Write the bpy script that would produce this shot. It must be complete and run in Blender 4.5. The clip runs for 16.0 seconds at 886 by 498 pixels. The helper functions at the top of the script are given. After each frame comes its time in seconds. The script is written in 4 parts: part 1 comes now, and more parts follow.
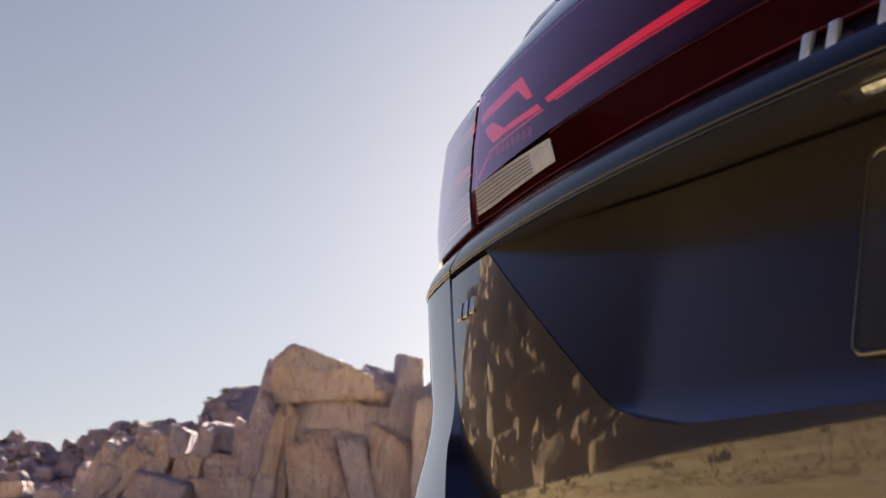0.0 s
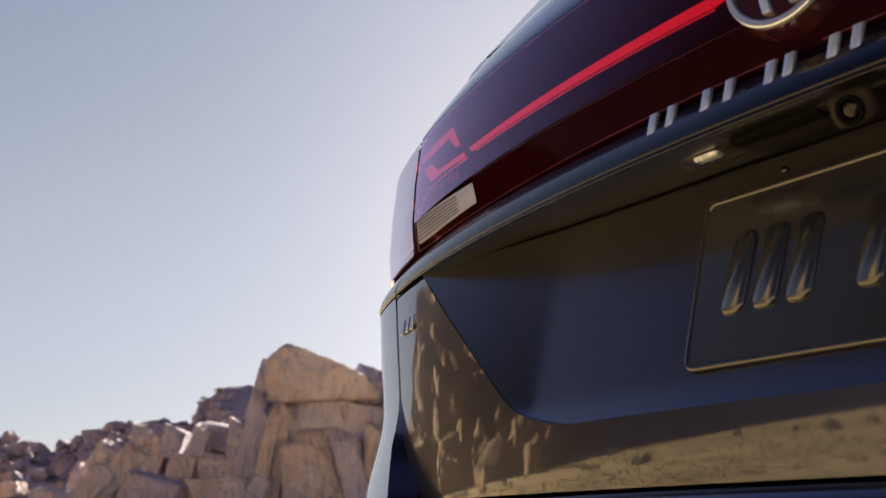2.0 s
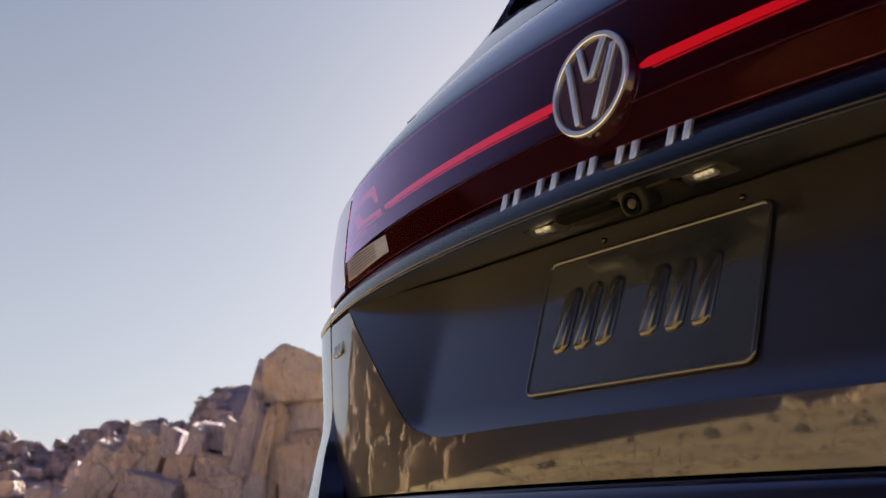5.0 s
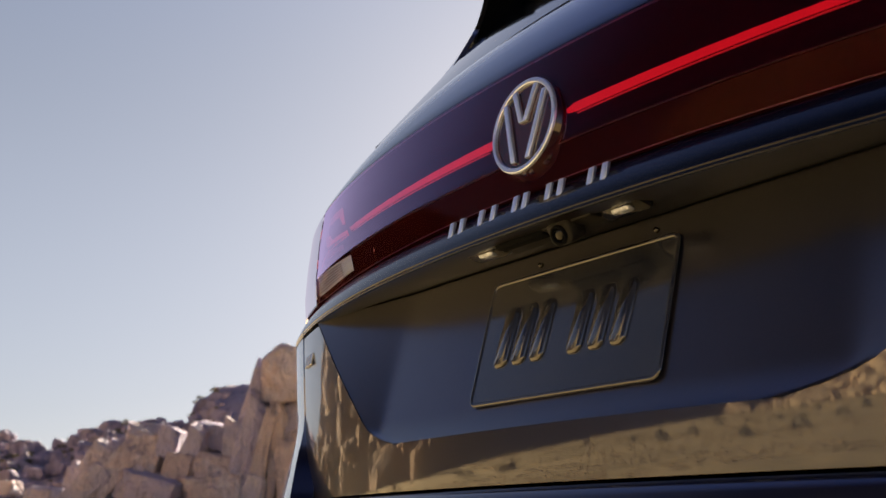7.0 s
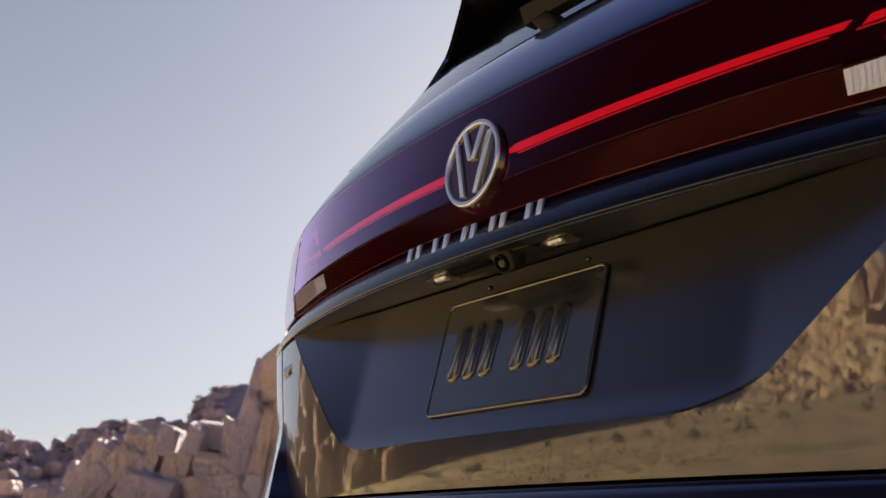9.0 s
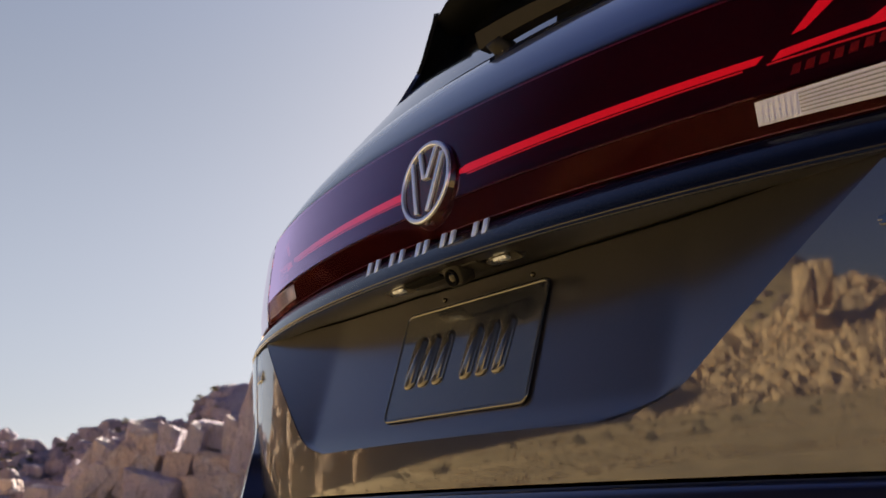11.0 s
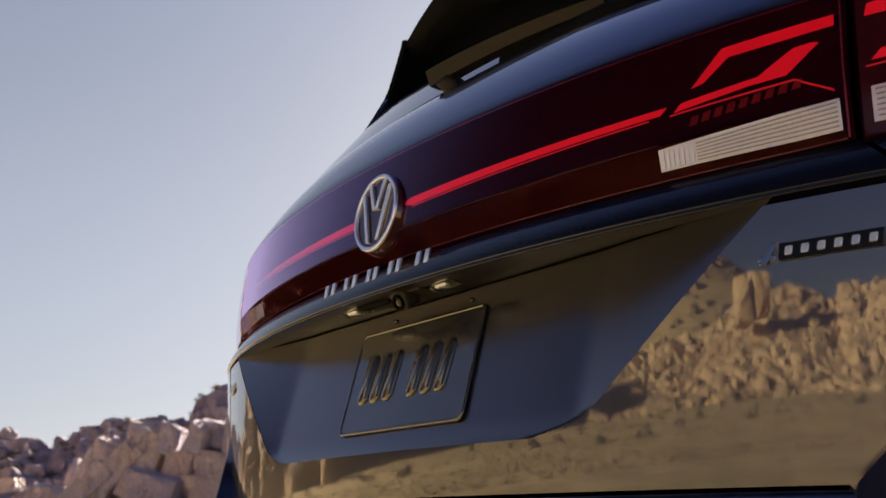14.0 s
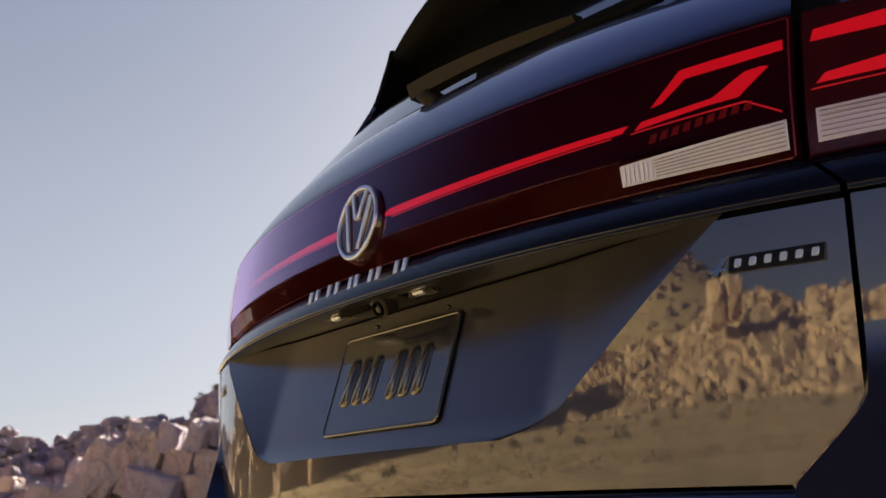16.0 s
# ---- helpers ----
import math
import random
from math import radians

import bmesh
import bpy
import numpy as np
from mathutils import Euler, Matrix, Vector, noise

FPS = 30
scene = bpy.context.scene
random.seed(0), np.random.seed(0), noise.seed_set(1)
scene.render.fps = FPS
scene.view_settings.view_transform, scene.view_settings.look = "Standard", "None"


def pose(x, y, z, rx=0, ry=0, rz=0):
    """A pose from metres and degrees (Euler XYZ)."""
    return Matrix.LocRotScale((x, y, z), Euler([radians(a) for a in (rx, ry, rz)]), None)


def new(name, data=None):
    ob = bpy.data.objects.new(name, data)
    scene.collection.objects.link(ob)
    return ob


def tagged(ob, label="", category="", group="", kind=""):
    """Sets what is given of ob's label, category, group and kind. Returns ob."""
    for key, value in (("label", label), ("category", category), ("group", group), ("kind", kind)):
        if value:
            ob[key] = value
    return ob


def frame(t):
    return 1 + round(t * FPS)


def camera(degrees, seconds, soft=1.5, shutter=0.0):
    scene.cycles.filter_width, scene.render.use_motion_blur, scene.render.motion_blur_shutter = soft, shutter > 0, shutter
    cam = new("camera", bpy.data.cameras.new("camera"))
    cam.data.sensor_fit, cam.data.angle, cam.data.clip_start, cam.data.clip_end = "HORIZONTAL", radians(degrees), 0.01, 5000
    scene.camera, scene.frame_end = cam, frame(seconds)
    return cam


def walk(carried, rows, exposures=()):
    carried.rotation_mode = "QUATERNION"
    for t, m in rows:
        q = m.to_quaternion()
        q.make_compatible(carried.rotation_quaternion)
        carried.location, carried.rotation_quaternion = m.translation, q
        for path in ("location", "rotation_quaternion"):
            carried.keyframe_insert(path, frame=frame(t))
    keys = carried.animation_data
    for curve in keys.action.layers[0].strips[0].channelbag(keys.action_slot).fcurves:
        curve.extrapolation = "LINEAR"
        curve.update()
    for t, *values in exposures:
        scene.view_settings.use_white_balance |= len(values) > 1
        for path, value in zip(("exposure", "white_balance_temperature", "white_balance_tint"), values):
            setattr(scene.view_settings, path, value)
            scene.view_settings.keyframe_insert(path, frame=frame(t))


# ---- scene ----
cam = camera(43.35, 16.0)
ROWS = [
    (0.0, 0.2870, -0.5989, 0.7736, 104.342, -0.117, 56.432),
    (0.5, 0.3334, -0.6129, 0.7690, 104.333, -0.058, 56.350),
    (1.0, 0.3813, -0.6269, 0.7645, 104.324, -0.017, 56.277),
    (1.5, 0.4304, -0.6407, 0.7604, 104.316, 0.014, 56.215),
    (2.0, 0.4798, -0.6539, 0.7569, 104.311, 0.042, 56.160),
    (2.5, 0.5292, -0.6664, 0.7544, 104.310, 0.055, 56.118),
    (3.0, 0.5788, -0.6780, 0.7524, 104.310, 0.043, 56.092),
    (3.5, 0.6284, -0.6886, 0.7505, 104.308, 0.007, 56.076),
    (4.0, 0.6774, -0.6987, 0.7486, 104.308, -0.046, 56.059),
    (6.5, 0.8539, -0.7267, 0.7448, 104.284, 0.005, 56.003),
    (7.0, 0.8874, -0.7342, 0.7444, 104.277, -0.023, 55.984),
    (7.5, 0.9210, -0.7417, 0.7442, 104.268, -0.048, 55.970),
    (8.0, 0.9547, -0.7490, 0.7442, 104.257, -0.055, 55.963),
    (8.5, 0.9885, -0.7560, 0.7442, 104.247, -0.028, 55.962),
    (9.0, 1.0224, -0.7629, 0.7444, 104.235, 0.023, 55.963),
    (11.5, 1.1382, -0.7564, 0.7461, 104.200, -0.044, 56.015),
    (12.0, 1.1619, -0.7571, 0.7476, 104.194, -0.044, 56.028),
    (12.5, 1.1851, -0.7579, 0.7495, 104.188, -0.040, 56.040),
    (13.0, 1.2072, -0.7586, 0.7519, 104.177, -0.037, 56.057),
    (13.5, 1.2281, -0.7592, 0.7538, 104.163, -0.041, 56.076),
    (14.0, 1.2481, -0.7603, 0.7547, 104.152, -0.059, 56.086),
    (14.5, 1.2671, -0.7620, 0.7546, 104.142, -0.092, 56.085),
    (15.0, 1.2844, -0.7642, 0.7541, 104.129, -0.122, 56.082),
    (15.5, 1.3004, -0.7666, 0.7534, 104.119, -0.129, 56.082),
    (16.0, 1.3157, -0.7693, 0.7526, 104.115, -0.120, 56.083),
]
walk(cam, [(t, pose(x, y, z, rx, ry, rz)) for t, x, y, z, rx, ry, rz in ROWS], [(0.0, 2.44, 6350, 15), (16.0, 2.40, 6350, 15)])
# ---- world ----
VEIL = (5.5, 5.75, 6.3, 1)
SUN = Vector((-0.688, 0.664, 0.292)).normalized()
cam.data.dof.use_dof, cam.data.dof.focus_distance, cam.data.dof.aperture_fstop = True, 1.35, 12.0
world = bpy.data.worlds.new("desert_sky")
scene.world = world
world.use_nodes = True
wn = world.node_tree.nodes
sky = wn.new("ShaderNodeTexSky")
sky.sky_type = "NISHITA"
sky.sun_disc = False
sky.sun_elevation = math.asin(SUN.z)
sky.sun_rotation = math.atan2(SUN.x, SUN.y)
sky.altitude, sky.air_density, sky.dust_density, sky.ozone_density = 900, 0.95, 0.85, 1.0
wn["Background"].inputs["Strength"].default_value = 0.0166
haze = wn.new("ShaderNodeHueSaturation")
# desert haze: pale and bright towards the horizon, clear deep blue overhead
way = wn.new("ShaderNodeTexCoord")
split = wn.new("ShaderNodeSeparateXYZ")
world.node_tree.links.new(way.outputs["Generated"], split.inputs[0])
for socket, low, high in (("Hue", 0.5, 0.524), ("Saturation", 0.62, 1.1), ("Value", 1.0, 1.95)):
    clear_air = wn.new("ShaderNodeMapRange")
    clear_air.interpolation_type = "SMOOTHSTEP"
    clear_air.inputs["From Min"].default_value, clear_air.inputs["From Max"].default_value = 0.32, 0.90
    clear_air.inputs["To Min"].default_value, clear_air.inputs["To Max"].default_value = low, high
    world.node_tree.links.new(split.outputs["Z"], clear_air.inputs["Value"])
    world.node_tree.links.new(clear_air.outputs[0], haze.inputs[socket])
world.node_tree.links.new(sky.outputs[0], haze.inputs["Color"])
# dust veil: an even grey-lavender layer that thins out with height
veil = wn.new("ShaderNodeMix")
veil.data_type = "RGBA"
veil.inputs["B"].default_value = VEIL
thin = wn.new("ShaderNodeMapRange")
thin.interpolation_type = "SMOOTHSTEP"
thin.inputs["From Min"].default_value, thin.inputs["From Max"].default_value = 0.0, 0.6
thin.inputs["To Min"].default_value, thin.inputs["To Max"].default_value = 0.55, 0.0
world.node_tree.links.new(split.outputs["Z"], thin.inputs["Value"])
world.node_tree.links.new(haze.outputs[0], veil.inputs["A"])
# the clear sky is darkest at right angles to the sun, above the haze
aim = wn.new("ShaderNodeVectorMath")
aim.operation = "DOT_PRODUCT"
aim.inputs[1].default_value = SUN
world.node_tree.links.new(way.outputs["Generated"], aim.inputs[0])
sunward = wn.new("ShaderNodeMapRange")
sunward.interpolation_type = "SMOOTHSTEP"
sunward.inputs["From Min"].default_value, sunward.inputs["From Max"].default_value = 0.35, 0.85
sunward.inputs["To Min"].default_value, sunward.inputs["To Max"].default_value = 0.25, 1.0
world.node_tree.links.new(aim.outputs["Value"], sunward.inputs["Value"])
share = wn.new("ShaderNodeMath")
share.operation = "MULTIPLY"
world.node_tree.links.new(thin.outputs[0], share.inputs[0])
world.node_tree.links.new(sunward.outputs[0], share.inputs[1])
world.node_tree.links.new(share.outputs[0], veil.inputs["Factor"])
away = wn.new("ShaderNodeMapRange")
away.interpolation_type = "SMOOTHSTEP"
away.inputs["From Min"].default_value, away.inputs["From Max"].default_value = 0.05, 0.5
away.inputs["To Min"].default_value, away.inputs["To Max"].default_value = 0.86, 0.0
world.node_tree.links.new(aim.outputs["Value"], away.inputs["Value"])
above = wn.new("ShaderNodeMapRange")
above.interpolation_type = "SMOOTHSTEP"
above.inputs["From Min"].default_value, above.inputs["From Max"].default_value = 0.14, 0.5
world.node_tree.links.new(split.outputs["Z"], above.inputs["Value"])
both = wn.new("ShaderNodeMath")
both.operation = "MULTIPLY"
world.node_tree.links.new(away.outputs[0], both.inputs[0])
world.node_tree.links.new(above.outputs[0], both.inputs[1])
deep = wn.new("ShaderNodeMix")
deep.data_type, deep.blend_type = "RGBA", "MULTIPLY"
deep.inputs["B"].default_value = (0.0, 0.0, 0.0, 1)
world.node_tree.links.new(both.outputs[0], deep.inputs["Factor"])
world.node_tree.links.new(veil.outputs["Result"], deep.inputs["A"])
# and it is bluer there
clear_side = wn.new("ShaderNodeMapRange")
clear_side.interpolation_type = "SMOOTHSTEP"
clear_side.inputs["From Min"].default_value, clear_side.inputs["From Max"].default_value = 0.3, 0.8
clear_side.inputs["To Min"].default_value, clear_side.inputs["To Max"].default_value = 1.0, 0.0
world.node_tree.links.new(aim.outputs["Value"], clear_side.inputs["Value"])
lifted = wn.new("ShaderNodeMapRange")
lifted.inputs["From Min"].default_value, lifted.inputs["From Max"].default_value = 0.10, 0.30
world.node_tree.links.new(split.outputs["Z"], lifted.inputs["Value"])
blueing = wn.new("ShaderNodeMath")
blueing.operation = "MULTIPLY"
world.node_tree.links.new(clear_side.outputs[0], blueing.inputs[0])
world.node_tree.links.new(lifted.outputs[0], blueing.inputs[1])
blue = wn.new("ShaderNodeMix")
blue.data_type, blue.blend_type = "RGBA", "MULTIPLY"
blue.inputs["B"].default_value = (0.78, 0.89, 1.24, 1)
fading = wn.new("ShaderNodeMapRange")
fading.inputs["From Min"].default_value, fading.inputs["From Max"].default_value = 0.36, 0.60
fading.inputs["To Min"].default_value, fading.inputs["To Max"].default_value = 1.0, 0.2
world.node_tree.links.new(split.outputs["Z"], fading.inputs["Value"])
blue_part = wn.new("ShaderNodeMath")
blue_part.operation = "MULTIPLY"
world.node_tree.links.new(blueing.outputs[0], blue_part.inputs[0])
world.node_tree.links.new(fading.outputs[0], blue_part.inputs[1])
world.node_tree.links.new(blue_part.outputs[0], blue.inputs["Factor"])
world.node_tree.links.new(deep.outputs["Result"], blue.inputs["A"])
world.node_tree.links.new(blue.outputs["Result"], wn["Background"].inputs["Color"])
sun_data = bpy.data.lights.new("sun", "SUN")
sun_data.energy, sun_data.angle, sun_data.color = 4.4, radians(1.0), (1.0, 0.85, 0.63)
sun = new("sun", sun_data)
sun.matrix_world = Matrix.Translation((0, 0, 60)) @ SUN.to_track_quat("Z", "Y").to_matrix().to_4x4()


# ---- materials ----
def material(name, base, rough=0.5, metal=0.0, coat=0.0, coat_rough=0.03, ior=1.5, coat_ior=1.5):
    m = bpy.data.materials.new(name)
    m.use_nodes = True
    b = m.node_tree.nodes["Principled BSDF"]
    b.inputs["Base Color"].default_value = (*base, 1)
    b.inputs["Roughness"].default_value = rough
    b.inputs["Metallic"].default_value = metal
    b.inputs["IOR"].default_value = ior
    b.inputs["Coat Weight"].default_value = coat
    b.inputs["Coat Roughness"].default_value = coat_rough
    b.inputs["Coat IOR"].default_value = coat_ior
    return m


def mottle(m, dark, light, scale, bump=0.0, bump_scale=None, detail=8, coords="Object", stretch=(1, 1, 1), distance=0.05):
    """Colour between dark and light by two noises, with relief."""
    t = m.node_tree
    n, link = t.nodes, t.links.new
    b = n["Principled BSDF"]
    co = n.new("ShaderNodeTexCoord")
    mp = n.new("ShaderNodeMapping")
    mp.inputs["Scale"].default_value = stretch
    link(co.outputs[coords], mp.inputs["Vector"])
    big, small = n.new("ShaderNodeTexNoise"), n.new("ShaderNodeTexNoise")
    for tex, sc in ((big, scale), (small, scale * 9)):
        tex.inputs["Scale"].default_value = sc
        tex.inputs["Detail"].default_value = detail
        tex.inputs["Roughness"].default_value = 0.62
        link(mp.outputs[0], tex.inputs["Vector"])
    add = n.new("ShaderNodeMath")
    add.operation = "MULTIPLY_ADD"
    add.inputs[1].default_value = 0.45
    link(small.outputs["Fac"], add.inputs[0])
    mul = n.new("ShaderNodeMath")
    mul.operation = "MULTIPLY"
    mul.inputs[1].default_value = 0.6
    link(big.outputs["Fac"], mul.inputs[0])
    link(mul.outputs[0], add.inputs[2])
    ramp = n.new("ShaderNodeValToRGB")
    ramp.color_ramp.elements[0].position, ramp.color_ramp.elements[1].position = 0.38, 0.66
    ramp.color_ramp.elements[0].color, ramp.color_ramp.elements[1].color = (*dark, 1), (*light, 1)
    link(add.outputs[0], ramp.inputs["Fac"])
    link(ramp.outputs["Color"], b.inputs["Base Color"])
    if bump:
        rel = n.new("ShaderNodeTexNoise")
        rel.inputs["Scale"].default_value = bump_scale or scale * 5
        rel.inputs["Detail"].default_value = 9
        link(mp.outputs[0], rel.inputs["Vector"])
        bp = n.new("ShaderNodeBump")
        bp.inputs["Strength"].default_value = bump
        bp.inputs["Distance"].default_value = distance
        link(rel.outputs["Fac"], bp.inputs["Height"])
        link(bp.outputs["Normal"], b.inputs["Normal"])
    return m


def glowing(m, colour, strength):
    b = m.node_tree.nodes["Principled BSDF"]
    b.inputs["Emission Color"].default_value = (*colour, 1)
    b.inputs["Emission Strength"].default_value = strength
    return m


paint = material("navy_paint", (0.014, 0.026, 0.10), rough=0.3, metal=1.0, coat=1.0, coat_rough=0.030, coat_ior=1.78)
mottle(paint, (0.0105, 0.0150, 0.050), (0.0128, 0.0178, 0.058), 500)


def fill_film(m, fill_tone, least, most, scale):
    """Faint uneven grey film over the clear coat; it paints in fill light."""
    n, link = m.node_tree.nodes, m.node_tree.links.new
    film, mix, co, tex, amount = n.new("ShaderNodeBsdfDiffuse"), n.new("ShaderNodeMixShader"), n.new("ShaderNodeTexCoord"), n.new("ShaderNodeTexNoise"), n.new("ShaderNodeMapRange")
    film.inputs["Color"].default_value = (*fill_tone, 1)
    tex.inputs["Scale"].default_value, tex.inputs["Detail"].default_value = scale, 8
    amount.inputs["From Min"].default_value, amount.inputs["From Max"].default_value = 0.35, 0.7
    amount.inputs["To Min"].default_value, amount.inputs["To Max"].default_value = least, most
    link(co.outputs["Object"], tex.inputs["Vector"])
    link(tex.outputs["Fac"], amount.inputs["Value"])
    link(amount.outputs[0], mix.inputs["Fac"])
    link(n["Principled BSDF"].outputs[0], mix.inputs[1])
    link(film.outputs[0], mix.inputs[2])
    link(mix.outputs[0], n["Material Output"].inputs["Surface"])


fill_film(paint, (0.48, 0.46, 0.46), 0.010, 0.019, 6)
# recess copy: rougher clear coat softens reflections, with more painted-in fill
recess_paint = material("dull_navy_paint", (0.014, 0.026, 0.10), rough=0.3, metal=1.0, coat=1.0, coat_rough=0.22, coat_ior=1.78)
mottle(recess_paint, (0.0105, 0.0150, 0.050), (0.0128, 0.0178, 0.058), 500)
fill_film(recess_paint, (0.48, 0.46, 0.46), 0.014, 0.024, 6)
gloss_black = material("gloss_black", (0.006, 0.006, 0.007), rough=0.2, coat=1.0, coat_rough=0.02)
gloss_black.node_tree.nodes["Principled BSDF"].inputs["Specular IOR Level"].default_value = 0.1
navy_gloss = mottle(material("navy_gloss_strip", (0.003, 0.0045, 0.014), rough=0.25, coat=0.6, coat_rough=0.015), (0.0026, 0.0040, 0.013), (0.0034, 0.0050, 0.016), 200)
navy_gloss.node_tree.nodes["Principled BSDF"].inputs["Specular IOR Level"].default_value = 0.1
gloss_trim = mottle(material("gloss_trim", (0.006, 0.007, 0.010), rough=0.3, coat=0.75, coat_rough=0.05), (0.005, 0.006, 0.009), (0.008, 0.009, 0.013), 200)
gloss_trim.node_tree.nodes["Principled BSDF"].inputs["Specular IOR Level"].default_value = 0.1
glass_black = material("privacy_glass", (0.004, 0.005, 0.006), rough=0.05, coat=0.1, coat_rough=0.01, ior=1.35)
plastic = mottle(material("black_plastic", (0.015, 0.015, 0.016), rough=0.5), (0.005, 0.005, 0.006), (0.010, 0.010, 0.011), 60, 0.15, 900, distance=0.0004)
plastic.node_tree.nodes["Principled BSDF"].inputs["Specular IOR Level"].default_value = 0.2
rubber = mottle(material("rubber", (0.008, 0.008, 0.008), rough=0.75), (0.0022, 0.0027, 0.0040), (0.0050, 0.0058, 0.0078), 30, 0.1, 300, distance=0.0005)
rubber.node_tree.nodes["Principled BSDF"].inputs["Specular IOR Level"].default_value = 0.05
pedestal_red = mottle(material("dark_red_pedestal", (0.03, 0.004, 0.008), rough=0.08, coat=0.6, coat_rough=0.012), (0.022, 0.003, 0.006), (0.032, 0.004, 0.009), 300)
lamp_red = mottle(material("smoked_red_housing", (0.02, 0.002, 0.005), rough=0.45), (0.009, 0.0005, 0.0024), (0.014, 0.0008, 0.0036), 120)
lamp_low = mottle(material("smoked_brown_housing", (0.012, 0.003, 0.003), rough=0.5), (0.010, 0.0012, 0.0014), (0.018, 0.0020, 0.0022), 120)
lamp_corner = mottle(material("pale_red_housing", (0.06, 0.012, 0.018), rough=0.4), (0.020, 0.003, 0.006), (0.032, 0.005, 0.010), 120)
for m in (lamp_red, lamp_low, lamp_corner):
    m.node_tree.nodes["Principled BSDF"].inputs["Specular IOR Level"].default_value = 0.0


def lens_cover(name, tint, shine, power, most):
    """A clear tinted cover: it lets the lamp behind it show and mirrors more and more towards grazing."""
    m = bpy.data.materials.new(name)
    m.use_nodes = True
    n, link = m.node_tree.nodes, m.node_tree.links.new
    n.remove(n["Principled BSDF"])
    through_it, mirror, mix = n.new("ShaderNodeBsdfTransparent"), n.new("ShaderNodeBsdfGlossy"), n.new("ShaderNodeMixShader")
    edge, bend, gloss = n.new("ShaderNodeLayerWeight"), n.new("ShaderNodeMath"), n.new("ShaderNodeMapRange")
    through_it.inputs["Color"].default_value = (*tint, 1)
    mirror.inputs["Roughness"].default_value = 0.012
    mirror.inputs["Color"].default_value = (*shine, 1)
    bend.operation = "POWER"
    bend.inputs[1].default_value = power
    gloss.inputs["To Min"].default_value, gloss.inputs["To Max"].default_value = 0.018, most
    link(edge.outputs["Facing"], bend.inputs[0])
    link(bend.outputs[0], gloss.inputs["Value"])
    link(gloss.outputs[0], mix.inputs["Fac"])
    link(through_it.outputs[0], mix.inputs[1])
    link(mirror.outputs[0], mix.inputs[2])
    link(mix.outputs[0], n["Material Output"].inputs["Surface"])
    return m


cover_red = lens_cover("red_tinted_cover", (0.95, 0.78, 0.82), (0.98, 0.71, 1.0), 4.5, 2.2)
cover_corner = lens_cover("pale_corner_cover", (0.98, 0.88, 0.90), (1.0, 0.89, 0.93), 4.0, 2.2)
# lower cover: same lens with its mirror colour dimmed to darken reflected ground
cover_low = lens_cover("dimmed_lower_cover", (0.96, 0.94, 0.96), (0.30, 0.125, 0.155), 4.8, 1.6)
lamp_dim = mottle(material("unlit_red_lens", (0.10, 0.003, 0.005), rough=0.5, coat=0.0), (0.09, 0.003, 0.004), (0.17, 0.005, 0.007), 90)
lamp_dim.node_tree.nodes["Principled BSDF"].inputs["Specular IOR Level"].default_value = 0.15
lamp_line = mottle(material("dark_red_seam", (0.05, 0.002, 0.003), rough=0.4), (0.03, 0.001, 0.002), (0.06, 0.002, 0.003), 60)
lamp_edge = mottle(material("purple_red_edging", (0.10, 0.008, 0.03), rough=0.3), (0.09, 0.007, 0.026), (0.14, 0.010, 0.040), 60)
led_red = glowing(material("lit_red_led", (0.20, 0.002, 0.010), rough=0.3, coat=0.5, coat_rough=0.01, coat_ior=1.4), (1.0, 0.005, 0.014), 0.076)
mottle(led_red, (0.16, 0.002, 0.008), (0.21, 0.003, 0.011), 40)
led_thin = glowing(material("red_light_guide", (0.4, 0.01, 0.012), rough=0.3, coat=1.0), (1.0, 0.02, 0.03), 0.033)
lens_white = mottle(material("clear_ribbed_lens", (0.8, 0.8, 0.83), rough=0.35, coat=1.0, coat_ior=1.6), (0.44, 0.56, 1.0), (0.54, 0.68, 1.0), 30, stretch=(1, 1, 6))
lens_groove = mottle(material("grey_lens_groove", (0.3, 0.31, 0.36), rough=0.3, coat=1.0), (0.10, 0.13, 0.26), (0.24, 0.29, 0.50), 120, stretch=(4, 1, 1))
chrome = mottle(material("chrome", (0.78, 0.79, 0.82), rough=0.09, metal=1.0), (0.72, 0.73, 0.76), (0.82, 0.83, 0.86), 40)
satin = mottle(material("satin_chrome", (0.8, 0.8, 0.83), rough=0.30, metal=0.8), (0.64, 0.73, 1.0), (0.72, 0.82, 1.0), 40)
dark_chrome = mottle(material("dark_chrome", (0.3, 0.32, 0.4), rough=0.25, metal=1.0), (0.24, 0.27, 0.36), (0.32, 0.35, 0.46), 40)
lamp_glass = mottle(material("plate_lamp_lens", (0.5, 0.5, 0.48), rough=0.15, metal=0.6, coat=1.0), (0.08, 0.10, 0.16), (0.62, 0.72, 1.0), 260)
plate_mat = mottle(material("plate_enamel", (0.02, 0.022, 0.03), rough=0.22, coat=1.0, coat_rough=0.10, coat_ior=1.6), (0.012, 0.014, 0.02), (0.024, 0.026, 0.034), 25, 0.05, 300, distance=0.0003)


